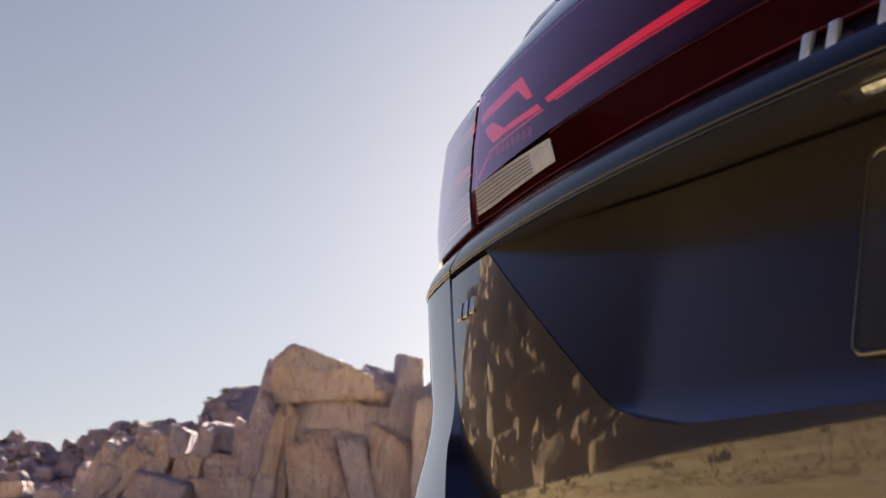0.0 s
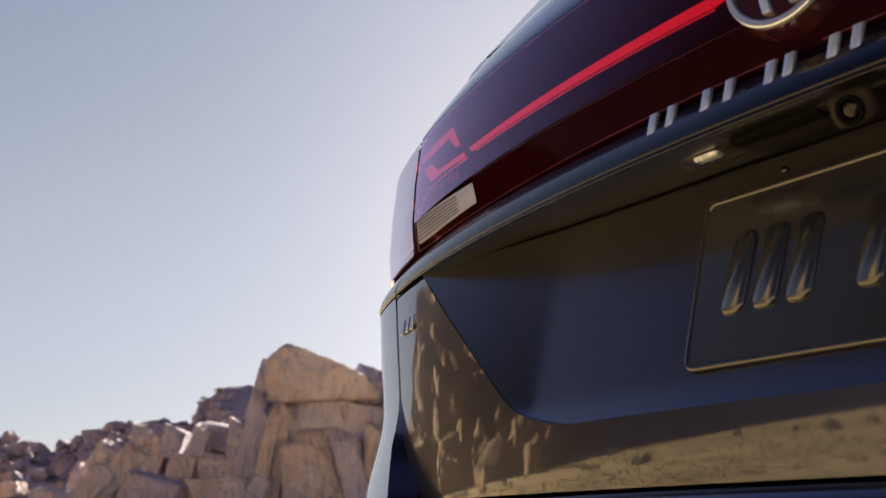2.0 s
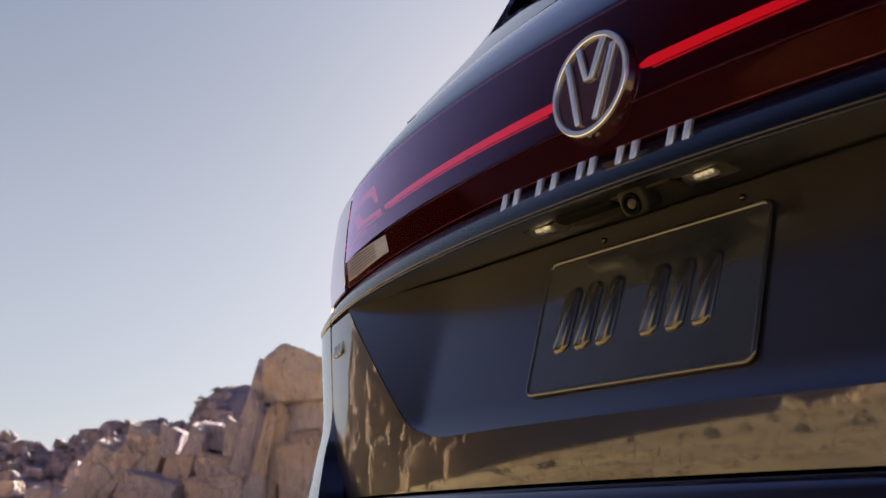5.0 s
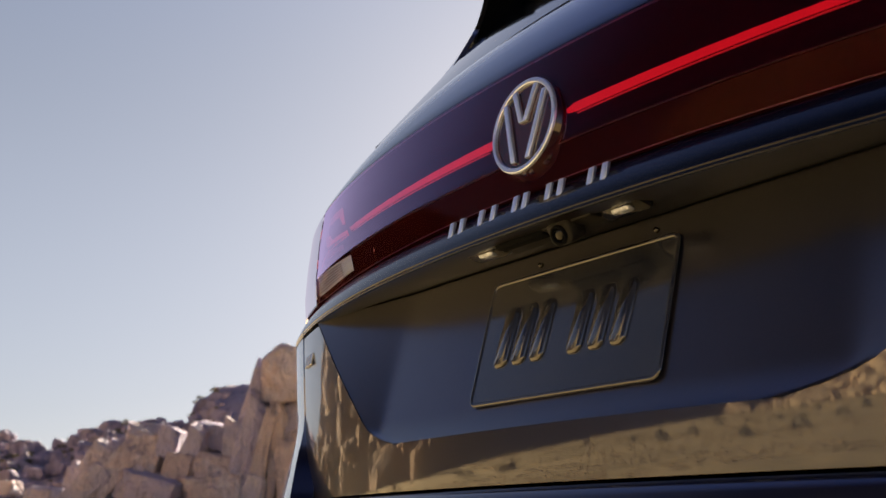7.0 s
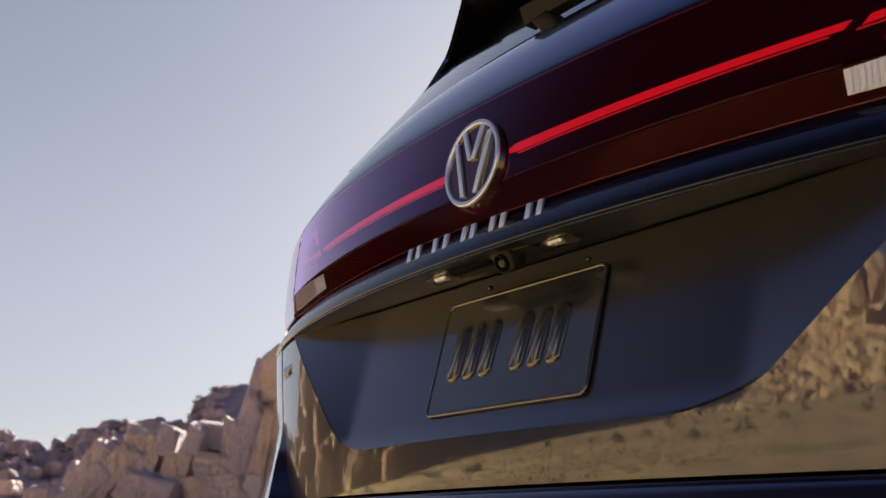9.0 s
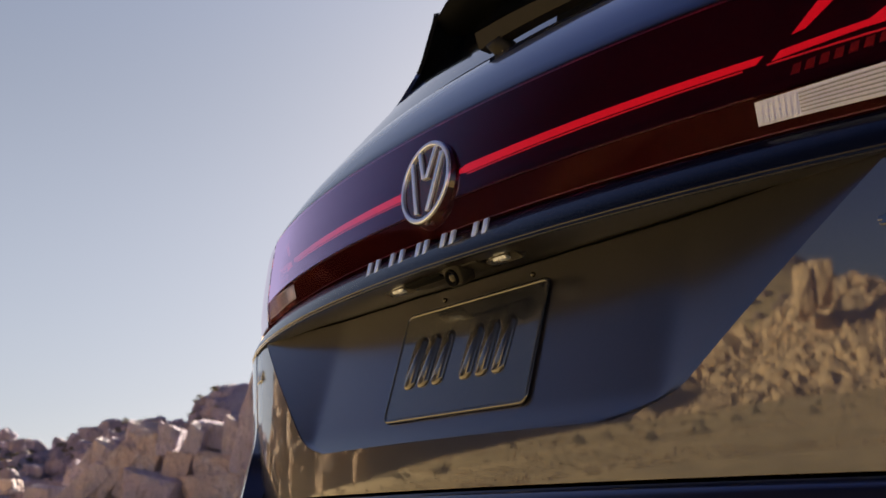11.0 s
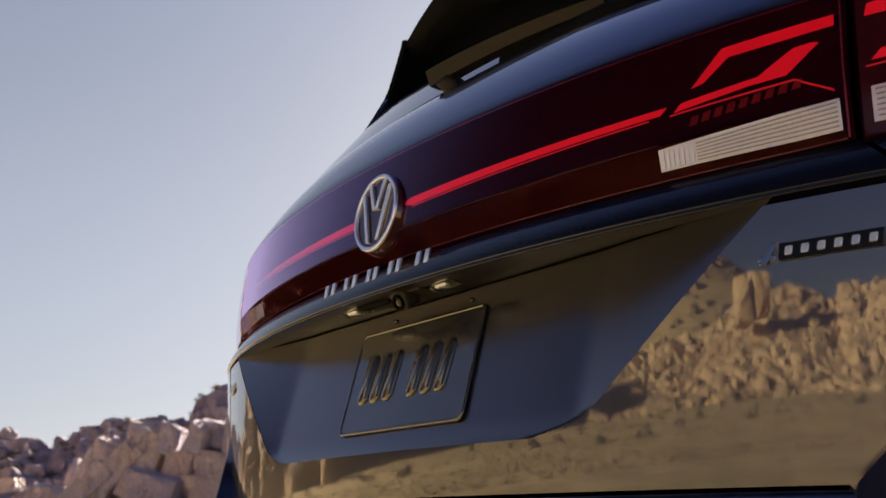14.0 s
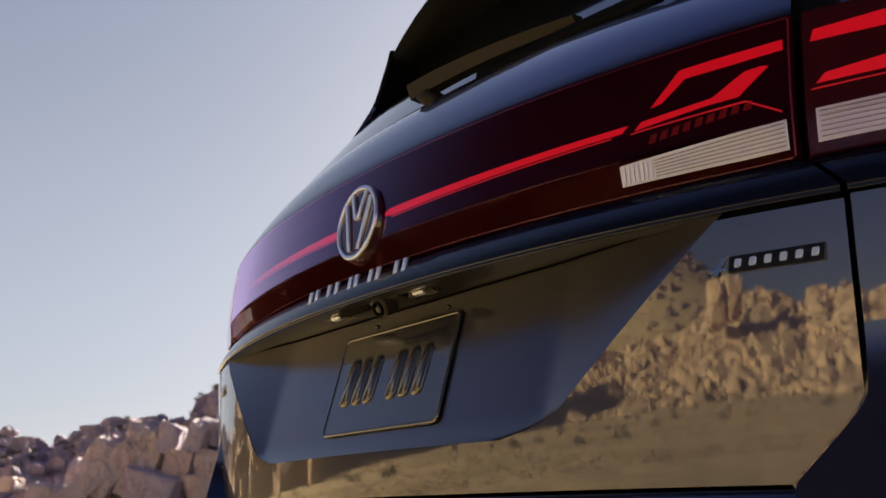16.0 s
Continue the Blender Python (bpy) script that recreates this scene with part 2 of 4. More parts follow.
def granite(name, grey, tan, rust, size, bump):
    """Weathered granite: grey with tan and rust-coloured faces, dark streaks down them, pitted and jointed."""
    m = material(name, grey, rough=0.92)
    n, link = m.node_tree.nodes, m.node_tree.links.new
    b = n["Principled BSDF"]
    co, info = n.new("ShaderNodeTexCoord"), n.new("ShaderNodeObjectInfo")

    def tex(scale, stretch=(1, 1, 1), detail=6.0, rough=0.6):
        mp, t = n.new("ShaderNodeMapping"), n.new("ShaderNodeTexNoise")
        mp.inputs["Scale"].default_value = stretch
        t.inputs["Scale"].default_value, t.inputs["Detail"].default_value, t.inputs["Roughness"].default_value = scale, detail, rough
        link(co.outputs["Object"], mp.inputs["Vector"])
        link(mp.outputs[0], t.inputs["Vector"])
        return t.outputs["Fac"]

    def step(value, low, high, top=1.0):
        r = n.new("ShaderNodeMapRange")
        r.interpolation_type = "SMOOTHSTEP"
        r.inputs["From Min"].default_value, r.inputs["From Max"].default_value, r.inputs["To Max"].default_value = low, high, top
        link(value, r.inputs["Value"])
        return r.outputs[0]

    def blend(fac, first, second, mode="MIX"):
        x = n.new("ShaderNodeMix")
        x.data_type, x.blend_type = "RGBA", mode
        link(fac, x.inputs["Factor"])
        for socket, c in (("A", first), ("B", second)):
            if isinstance(c, tuple):
                x.inputs[socket].default_value = (*c, 1)
            else:
                link(c, x.inputs[socket])
        return x.outputs["Result"]

    add = n.new("ShaderNodeMath")
    add.operation = "MULTIPLY_ADD"
    add.inputs[1].default_value = 0.75
    link(info.outputs["Random"], add.inputs[0])
    link(tex(0.42 / size), add.inputs[2])
    colour = blend(step(add.outputs[0], 0.50, 1.15), grey, tan)
    rusty = n.new("ShaderNodeMath")
    rusty.operation = "MULTIPLY_ADD"
    rusty.inputs[1].default_value = 0.22
    link(step(info.outputs["Random"], 0.55, 0.85), rusty.inputs[0])
    link(tex(0.55 / size, (1, 1, 0.7), 4.0), rusty.inputs[2])
    colour = blend(step(rusty.outputs[0], 0.54, 0.72, 0.55), colour, rust)
    colour = blend(step(tex(1.5 / size, (1.4, 1.4, 0.25), 7.0, 0.66), 0.50, 0.72, 0.65), colour, tuple(c * k for c, k in zip(grey, (0.30, 0.26, 0.30))))
    colour = blend(step(tex(9 / size, (1, 1, 1), 4.0), 0.35, 0.70, 0.28), colour, tuple(0.45 * c for c in grey))
    link(colour, b.inputs["Base Color"])
    height = n.new("ShaderNodeMath")
    height.operation = "MULTIPLY_ADD"
    height.inputs[1].default_value = 0.35
    link(tex(4.5 / size, (1, 1, 0.6), 9.0), height.inputs[0])
    link(tex(0.9 / size, (1, 1, 0.5), 9.0, 0.55), height.inputs[2])
    bp = n.new("ShaderNodeBump")
    bp.inputs["Strength"].default_value, bp.inputs["Distance"].default_value = 1.0, bump
    link(height.outputs[0], bp.inputs["Height"])
    link(bp.outputs["Normal"], b.inputs["Normal"])
    return m


# haze and open shade are put into the greys as violet
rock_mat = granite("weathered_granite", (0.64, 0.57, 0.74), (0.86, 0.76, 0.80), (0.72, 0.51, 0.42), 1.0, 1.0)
# far slope: darker copy that holds down sunlit tops, haze violet put in
far_rock = granite("hazed_granite_slope", (0.37, 0.32, 0.43), (0.50, 0.42, 0.46), (0.54, 0.43, 0.35), 2.6, 1.0)
ground_mat = mottle(material("dry_grass_soil", (0.3, 0.23, 0.13), rough=0.95), (0.40, 0.305, 0.115), (0.84, 0.62, 0.275), 0.14, 0.6, 0.5, distance=0.2)
# same granite with warm sunlight put into its colour, for the ridge
sunlit_rock = granite("sunlit_gold_granite", (0.48, 0.35, 0.185), (0.66, 0.475, 0.235), (0.56, 0.37, 0.15), 1.6, 0.5)
# darker copy of the granite: the cliff's shade is put into its colour
cliff_rock = granite("shade_darkened_granite", (0.23, 0.17, 0.115), (0.36, 0.26, 0.16), (0.40, 0.26, 0.12), 1.6, 0.7)


# ---- building helpers ----
def part(name, bm, mat, parent=None, label="", smooth=True):
    me = bpy.data.meshes.new(name)
    bm.to_mesh(me)
    bm.free()
    if smooth:
        me.polygons.foreach_set("use_smooth", [True] * len(me.polygons))
    me.materials.append(mat)
    ob = new(name, me)
    if parent:
        ob.parent = parent
    if label:
        tagged(ob, label)
    return ob


def patch(bm, rows):
    """Quads between rows of points; rows go upwards, points go to the right as seen from behind the car."""
    grid = [[bm.verts.new(p) for p in row] for row in rows]
    for a, b in zip(grid, grid[1:]):
        for i in range(len(a) - 1):
            try:
                bm.faces.new((a[i], a[i + 1], b[i + 1], b[i]))
            except ValueError:
                pass
    return grid


def flange(bm, depth, centre=Vector((0, 0.7, 0))):
    """Turn the open edges inwards, so that the panel has thickness at its gaps."""
    edges = [e for e in bm.edges if e.is_boundary]
    for e in edges:
        e.smooth = False
    made = bmesh.ops.extrude_edge_only(bm, edges=edges)["geom"]
    for v in made:
        if isinstance(v, bmesh.types.BMVert):
            way = Vector((centre.x - v.co.x, centre.y - v.co.y, 0))
            v.co += way.normalized() * depth
    return bm


def lerp_list(pts, n):
    """n + 1 points at even steps along a polyline of pairs, by its own parameter."""
    out = []
    for i in range(n + 1):
        u = i / n * (len(pts) - 1)
        k = min(int(u), len(pts) - 2)
        f = u - k
        out.append(tuple(a + (b - a) * f for a, b in zip(pts[k], pts[k + 1])))
    return out


def ease(a, b, x):
    x = min(1, max(0, (x - a) / (b - a)))
    return x * x * (3 - 2 * x)


def table(pts, x):
    if x <= pts[0][0]:
        return pts[0][1]
    for (a, p), (b, q) in zip(pts, pts[1:]):
        if x <= b:
            return p + (q - p) * (x - a) / (b - a)
    return pts[-1][1]


# The car's plan seen from above: s runs along the rear edge, 0 at the middle, and round the corners on to the sides.
S_END = 0.80
CORNER = [(S_END, 0.2 * S_END ** 2 + 0.05 * S_END ** 4), (0.888, 0.186), (0.955, 0.275), (0.965, 0.56)]


def plan(s):
    a, sign = abs(s), (1 if s >= 0 else -1)
    if a <= S_END:
        return Vector((s, 0.2 * s * s + 0.05 * s ** 4, 0))
    u = (a - S_END) / 0.45
    if u <= 1:
        w = ((1 - u) ** 3, 3 * u * (1 - u) ** 2, 3 * u * u * (1 - u), u ** 3)
        return Vector((sign * sum(k * p[0] for k, p in zip(w, CORNER)), sum(k * p[1] for k, p in zip(w, CORNER)), 0))
    return Vector((sign * (0.965 + 0.02 * min(1, (a - 1.25) / 0.6)), 0.56 + (a - 1.25), 0))


def outward(s):
    d = plan(s + 0.004) - plan(s - 0.004)
    return Vector((d.y, -d.x, 0)).normalized()


def skin(s, z, off):
    p = plan(s) - outward(s) * off
    p.z = z
    return p


LOWER = [(0.76, -0.0195), (0.79, -0.0218), (0.855, -0.0262), (0.90, -0.0291), (0.95, -0.0322), (1.0, -0.0348), (1.08, -0.0382)]


def smooth_table(pts, z):
    return sum(table(pts, z + d) for d in (-0.02, -0.01, 0, 0.01, 0.02)) / 5


def lower_off(z):
    return smooth_table(LOWER, z)


def band_off(z, s=0.0):
    low = -0.0205 + 0.0030 * ease(0.15, 0.45, abs(s)) - 0.006 * ease(0.60, 0.68, abs(s))
    return table([(1.097, low), (1.135, -0.0260), (1.19, -0.0225), (1.2445, -0.0160), (1.2488, -0.0149)], z)


def spread(a, b, n):
    return [a + (b - a) * i / n for i in range(n + 1)]


# ---- the car ----
car = new("car")
tagged(car, "dark navy sport utility car with full-width red tail light", "car")

# Tailgate: the lower panel with the number plate recess cut into it.
SEAM = 0.70


def gate_half(z):
    if z > 0.87:
        return SEAM
    u = 0.87 - z
    return SEAM - 0.88 * u * u / (u + 0.016)


def recess_half(z):
    u = min(1, max(0, (0.886 - z) / 0.036))
    return 0.372 + (z - 0.868) * 1.175 - 0.058 * u ** 3


def recess_y(x, z):
    """The recess's sloping back field, leaning forward at its foot."""
    k = max(0, 1 - (z - 0.850) / 0.034)
    return 0.0085 + (z - 0.88) * 0.268 + 0.02 * x * x - 0.008 * k * k


def soft_min(values, k):
    low = min(values)
    return low - k * math.log(sum(math.exp((low - v) / k) for v in values))


bm = bmesh.new()
foot = recess_half(0.85)
rows = []
for z in [0.7925 + 0.0575 * (i / 10) ** 1.3 for i in range(11)]:
    w = gate_half(z)
    rows.append([skin(s, z, lower_off(z)) for s in spread(-w, -foot, 24)[:-1] + spread(-foot, foot, 36) + spread(foot, w, 24)[1:]])
top = patch(bm, rows)[-1]
for cols, sign in ((slice(0, 25), -1), (slice(60, 85), 1)):
    below = top[cols]
    for z in spread(0.85, 1.046, 26)[1:]:
        a, b = recess_half(z), gate_half(z)
        row = [bm.verts.new(skin(s, z, lower_off(z))) for s in (spread(a, b, 24) if sign > 0 else spread(-b, -a, 24))]
        for i in range(24):
            bm.faces.new((below[i], below[i + 1], row[i + 1], row[i]))
        below = row
tailgate = part("tailgate", flange(bm, 0.03), paint, car, "navy metallic lower tailgate with a plate recess")

# Recess: flat field, two side facets and the soft return along its rim.
bm = bmesh.new()
CREASE = 0.352
rows = []
zs = [0.8508, 0.852, 0.8535, 0.8555, 0.858, 0.861, 0.864, 0.867, 0.870, 0.873, 0.876, 0.880, 0.884, 0.889, 0.894] + spread(0.90, 1.061, 24)
for z in zs:
    h = recess_half(z) + 0.0012
    c = min(CREASE, h - 0.014)
    rim = skin(h, z, lower_off(z) + 0.0006)
    row = []
    for k in range(181):
        q = -1 + 2 * k / 180
        x = h * (0.72 * q + 0.28 * q ** 3 if z > 0.9 else 0.6 * q + 0.4 * q ** 3)
        a = abs(x)
        edge = skin(a, z, lower_off(z) + 0.0006).y
        field = recess_y(a, z)
        facet = rim.y + (recess_y(c, z) - rim.y) * (h - a) / (h - c)
        y = soft_min((field, facet), 0.0007)
        row.append(Vector((x * (rim.x / h), max(edge, y), z)))
    rows.append(row)
patch(bm, rows)
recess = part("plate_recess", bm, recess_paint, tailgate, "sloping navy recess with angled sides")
# dark seam where the recess meets the ledge above it
bm = bmesh.new()
keep = [i for i, p in enumerate(rows[-1]) if abs(p.x) < 0.57]
low = [rows[-2][i].lerp(rows[-1][i], 0.18) - Vector((0, 0.0008, 0)) for i in keep]
high = [rows[-2][i].lerp(rows[-1][i], 0.62) - Vector((0, 0.0008, 0)) for i in keep]
patch(bm, [low, high])
part("seam", bm, rubber, recess)

# Overhanging ledge above the recess: lettered strip, lip and dark underside.
LIP = [(1.0526, -0.0376), (1.0531, -0.0385), (1.0540, -0.0387), (1.0546, -0.0382), (1.0564, -0.0382), (1.0570, -0.0391), (1.0580, -0.0394), (1.0587, -0.0388), (1.0606, -0.0383), (1.064, -0.0374), (1.070, -0.0350), (1.077, -0.0310), (1.084, -0.0262), (1.090, -0.0214), (1.0955, -0.0165)]


def crisp(bm, grid):
    """Sharp lines along the bead at the foot of the ledge."""
    for row in (grid[3], grid[4], grid[7], grid[8]):
        for a, b in zip(row, row[1:]):
            bm.edges.get((a, b)).smooth = False


def ledge_half(z):
    return SEAM - 0.002 if z < 1.06 else SEAM - 0.002 - (z - 1.06) * 0.95


bm = bmesh.new()
crisp(bm, patch(bm, [[skin(s, z, off) for s in spread(-ledge_half(z), ledge_half(z), 90)] for z, off in LIP]))
part("tailgate_ledge", flange(bm, 0.003), navy_gloss, tailgate, "gloss navy ledge above the number plate")
bm = bmesh.new()


def under(s, k):
    a = skin(s, 1.0525, -0.0384)
    if k == 0:
        return a
    b = skin(s, 1.048, -0.018)
    inner = 1 - ease(0.40, 0.68, abs(s))
    if inner > 0:
        deep = Vector((s * 0.985, recess_y(s, 1.058) + 0.006, 1.0575))
        b = b.lerp(deep, inner)
    p = a.lerp(b, k)
    p.z = a.z + (b.z - a.z) * min(1, k * 1.3)
    return p


patch(bm, [[under(s, k) for s in spread(-0.697, 0.697, 90)] for k in (1, 0.75, 0.5, 0.35, 0.2, 0.1, 0)])
part("ledge_underside", bm, gloss_trim, tailgate)


# ---- tail lights ----
def band(bm, s0, s1, n, z0=1.0975, z1=1.2488, lift=0.0):
    zz = [z for z in (z0, 1.100, 1.112, 1.124, 1.1335, 1.1365, 1.15, 1.17, 1.19, 1.21, 1.23, 1.2435, 1.2450, 1.2470, z1) if z0 <= z <= z1]
    return patch(bm, [[skin(s, z, band_off(z, s) - lift) for s in spread(s0, s1, n)] for z in zz])


BEHIND = 0.0032  # the lamps sit this far behind their covers


def ribbon(bottom, top, n, lift=0.0009, mirror=1):
    """A raised strip on the light's face between two polylines of (s, z)."""
    bm = bmesh.new()
    lo, hi = lerp_list(bottom, n), lerp_list(top, n)
    rows = []
    for k in (0, 0.5, 1):
        row = []
        for a, b in zip(lo, hi):
            s, z = a[0] + (b[0] - a[0]) * k, a[1] + (b[1] - a[1]) * k
            row.append(skin(mirror * s, z, band_off(z, s) - lift + BEHIND))
        rows.append(row if mirror > 0 else row[::-1])
    patch(bm, rows)
    return flange(bm, 0.0015)


bm = bmesh.new()
band(bm, -0.661, 0.661, 110, z0=1.1365, lift=-0.005)
light_bar = part("tail_light_bar", flange(bm, 0.02), lamp_red, car, "full-width smoked dark red light panel")
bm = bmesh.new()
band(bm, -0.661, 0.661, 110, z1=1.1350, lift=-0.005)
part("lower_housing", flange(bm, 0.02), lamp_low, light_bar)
bm = bmesh.new()
band(bm, -0.661, 0.661, 110, z0=1.1362)
part("upper_cover", flange(bm, 0.003), cover_red, light_bar, "glossy red-tinted cover")
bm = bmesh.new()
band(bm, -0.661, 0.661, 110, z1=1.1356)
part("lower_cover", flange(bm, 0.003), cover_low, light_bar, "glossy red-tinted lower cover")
side_lamps = []
for sign in (-1, 1):
    ends = (0.670, 0.98) if sign > 0 else (-0.98, -0.670)
    bm = bmesh.new()
    band(bm, *ends, 40, lift=-0.005)
    corner = part("side_tail_light", flange(bm, 0.02), lamp_corner, car, "smoked red corner tail light")
    bm = bmesh.new()
    band(bm, *ends, 40)
    part("cover", flange(bm, 0.003), cover_corner, corner, "glossy red-tinted cover")
    side_lamps.append(corner)

for sign, corner in zip((-1, 1), side_lamps):
    part("light_strip", ribbon([(0.060, 1.1655), (0.075, 1.1635), (0.275, 1.166), (0.473, 1.168)], [(0.058, 1.170), (0.070, 1.174), (0.275, 1.1745), (0.481, 1.175)], 60, mirror=sign), led_red, light_bar, "lit red light strip")
    part("light_guide", ribbon([(0.075, 1.1605), (0.46, 1.1645)], [(0.075, 1.1618), (0.46, 1.1660)], 40, 0.001, sign), led_thin, light_bar)
    part("arrow_light", ribbon([(0.489, 1.167), (0.571, 1.1735), (0.606, 1.174), (0.637, 1.199)], [(0.497, 1.175), (0.578, 1.180), (0.613, 1.200), (0.630, 1.201)], 36, mirror=sign), led_red, light_bar, "lit red arrow-shaped light")
    part("hook_light", ribbon([(0.522, 1.190), (0.549, 1.211), (0.602, 1.2115), (0.651, 1.213)], [(0.509, 1.188), (0.542, 1.2225), (0.600, 1.2235), (0.651, 1.224)], 36, mirror=sign), led_red, light_bar, "lit red hook-shaped light")
    part("light_guide", ribbon([(0.484, 1.1638), (0.613, 1.1662), (0.648, 1.1462)], [(0.484, 1.1652), (0.613, 1.1680), (0.648, 1.1482)], 30, 0.001, sign), led_thin, light_bar)
    part("light_guide", ribbon([(0.02, 1.1352), (0.47, 1.1352)], [(0.02, 1.1364), (0.47, 1.1364)], 40, 0.0006, sign), lamp_line, light_bar)
    part("edging", ribbon([(0.0, 1.2462), (0.657, 1.2462)], [(0.0, 1.2476), (0.657, 1.2476)], 60, 0.0020, sign), lamp_edge, light_bar, "dull purple-red edging")
    part("edging", ribbon([(0.6562, 1.100), (0.6578, 1.100)], [(0.6562, 1.2460), (0.6578, 1.2460)], 2, 0.0020, sign), lamp_edge, light_bar, "dull purple-red edging")
    part("edging", ribbon([(0.02, 1.0985), (0.655, 1.0985)], [(0.02, 1.0993), (0.655, 1.0993)], 60, 0.0020, sign), lamp_edge, light_bar, "dull purple-red edging")
    for i in range(9):
        a = 0.506 + i * 0.0130
        z = 1.1480 + i * 0.0012
        part("unlit_segment", ribbon([(a, z), (a + 0.0082, z)], [(a + 0.003, z + 0.0088), (a + 0.0105, z + 0.0096)], 3, 0.001, sign), lamp_dim, light_bar)
    # clear reversing lens with ribs
    lens = part("reversing_lens", ribbon([(0.470, 1.1085), (0.652, 1.1075)], [(0.470, 1.1305), (0.652, 1.1375)], 20, 0.0016, sign), lens_white, light_bar, "clear white ribbed reversing lens")
    for k in range(13):
        f = 0.04 + k * 0.074
        za, zb = 1.1085 + 0.022 * f, 1.1075 + 0.030 * f
        part("rib", ribbon([(0.512, za), (0.650, zb)], [(0.512, za + 0.0008), (0.650, zb + 0.0011)], 10, 0.0030, sign), lens_groove if k % 2 else lens_white, lens)
    for k in range(7):
        a = 0.473 + k * 0.0055
        part("rib", ribbon([(a, 1.110), (a + 0.003, 1.110)], [(a + 0.001, 1.1295), (a + 0.004, 1.1295)], 2, 0.0028, sign), lens_white, lens)
    # corner lamp
    part("hook_light", ribbon([(0.677, 1.214), (0.75, 1.212), (0.84, 1.210)], [(0.680, 1.226), (0.75, 1.229), (0.84, 1.229)], 24, mirror=sign), led_red, corner, "lit red upper light")
    part("arrow_light", ribbon([(0.681, 1.168), (0.744, 1.168), (0.84, 1.167)], [(0.689, 1.177), (0.746, 1.182), (0.84, 1.183)], 24, mirror=sign), led_red, corner, "lit red lower light")
    part("light_guide", ribbon([(0.676, 1.1620), (0.84, 1.1620)], [(0.676, 1.1634), (0.84, 1.1634)], 16, 0.001, sign), led_thin, corner)
    lens = part("reversing_lens", ribbon([(0.679, 1.1085), (0.83, 1.109)], [(0.679, 1.142), (0.83, 1.143)], 20, 0.0016, sign), lens_white, corner, "clear white ribbed lens")
    for k in range(13):
        za = 1.1100 + 0.0025 * k
        part("rib", ribbon([(0.683, za), (0.828, za)], [(0.683, za + 0.0011), (0.828, za + 0.0011)], 12, 0.0030, sign), lens_groove if k % 2 else lens_white, lens)

# Painted shoulder from the light bar up to the rear window.
SHOULDER = [(0.0000, -0.0151), (0.0010, -0.0150), (0.0032, -0.0145), (0.0158, -0.0085), (0.0315, 0.0005), (0.0473, 0.0105), (0.0630, 0.0220), (0.0788, 0.0350), (0.0935, 0.0490), (0.1071, 0.0640), (0.1187, 0.0790), (0.1281, 0.0940), (0.1360, 0.1090), (0.1407, 0.1225), (0.1428, 0.1340)]


def shoulder_point(s, rise, off):
    p = skin(s, 1.2489 + rise * (1 - 0.09 * (s / 0.66) ** 2), off)
    p.x *= 1 - 0.35 * rise * abs(s)
    return p


bm = bmesh.new()
patch(bm, [[shoulder_point(s, z, off) for s in spread(-0.661, 0.661, 90)] for z, off in SHOULDER])
part("tailgate_shoulder", flange(bm, 0.012), paint, tailgate, "rounded navy shoulder under the rear window")


def rear_glass_y(x, z):
    return 0.100 + (z - 1.375) * 0.85 + 0.15 * x * x


bm = bmesh.new()
rows = []
for z in spread(1.345, 1.745, 20):
    w = 0.585 - (z - 1.345) * 0.10
    rows.append([Vector((x, rear_glass_y(x, z), z)) for x in spread(-w, w, 40)])
patch(bm, rows)
rear_window = part("rear_window", flange(bm, 0.006), glass_black, car, "dark privacy glass rear window")

# Rear pillars: their outer edge leans in and forward towards the roof.
EDGE_X = [(1.2495, 0.797), (1.318, 0.757), (1.40, 0.745), (1.485, 0.700), (1.62, 0.622), (1.75, 0.602)]
EDGE_Y = [(1.2495, 0.176), (1.318, 0.198), (1.40, 0.212), (1.485, 0.280), (1.62, 0.358), (1.75, 0.395)]
SIDE_X = [(1.2495, 0.965), (1.40, 0.905), (1.62, 0.80), (1.75, 0.70)]


def pillar_row(z, sign):
    ex, ey, sx = smooth_table(EDGE_X, z), smooth_table(EDGE_Y, z), table(SIDE_X, z)
    f = min(1, max(0, (z - 1.2495) / 0.12))
    x0 = 0.668 - 0.075 * f
    y0 = min(ey - 0.02, (table([(1.2495, 0.106), (1.30, 0.138), (1.35, 0.186)], z) if z < 1.35 else rear_glass_y(x0, z) + 0.018))
    inner, edge = Vector((x0, y0, z)), Vector((ex, ey, z))
    row = [inner.lerp(edge, k / 6) for k in range(6)]
    far = Vector((sx, ey + 0.75, z))
    ctrl = edge + (edge - inner) * 0.55
    ctrl2 = Vector((sx, ey + 0.25, z))
    for k in range(13):
        u = k / 12
        row.append(edge * (1 - u) ** 3 + ctrl * 3 * u * (1 - u) ** 2 + ctrl2 * 3 * u * u * (1 - u) + far * u ** 3)
    row.append(Vector((sx, 3.0, z)))
    row = [Vector((sign * p.x, p.y, p.z)) for p in row]
    return row if sign > 0 else row[::-1]


for sign in (-1, 1):
    bm = bmesh.new()
    patch(bm, [pillar_row(z, sign) for z in spread(1.2495, 1.61, 26)])
    part("rear_pillar", flange(bm, 0.01), paint, car)
    bm = bmesh.new()
    patch(bm, [pillar_row(z, sign) for z in spread(1.612, 1.75, 12)])
    part("spoiler_fin", flange(bm, 0.01), rubber, car, "black spoiler side fin")

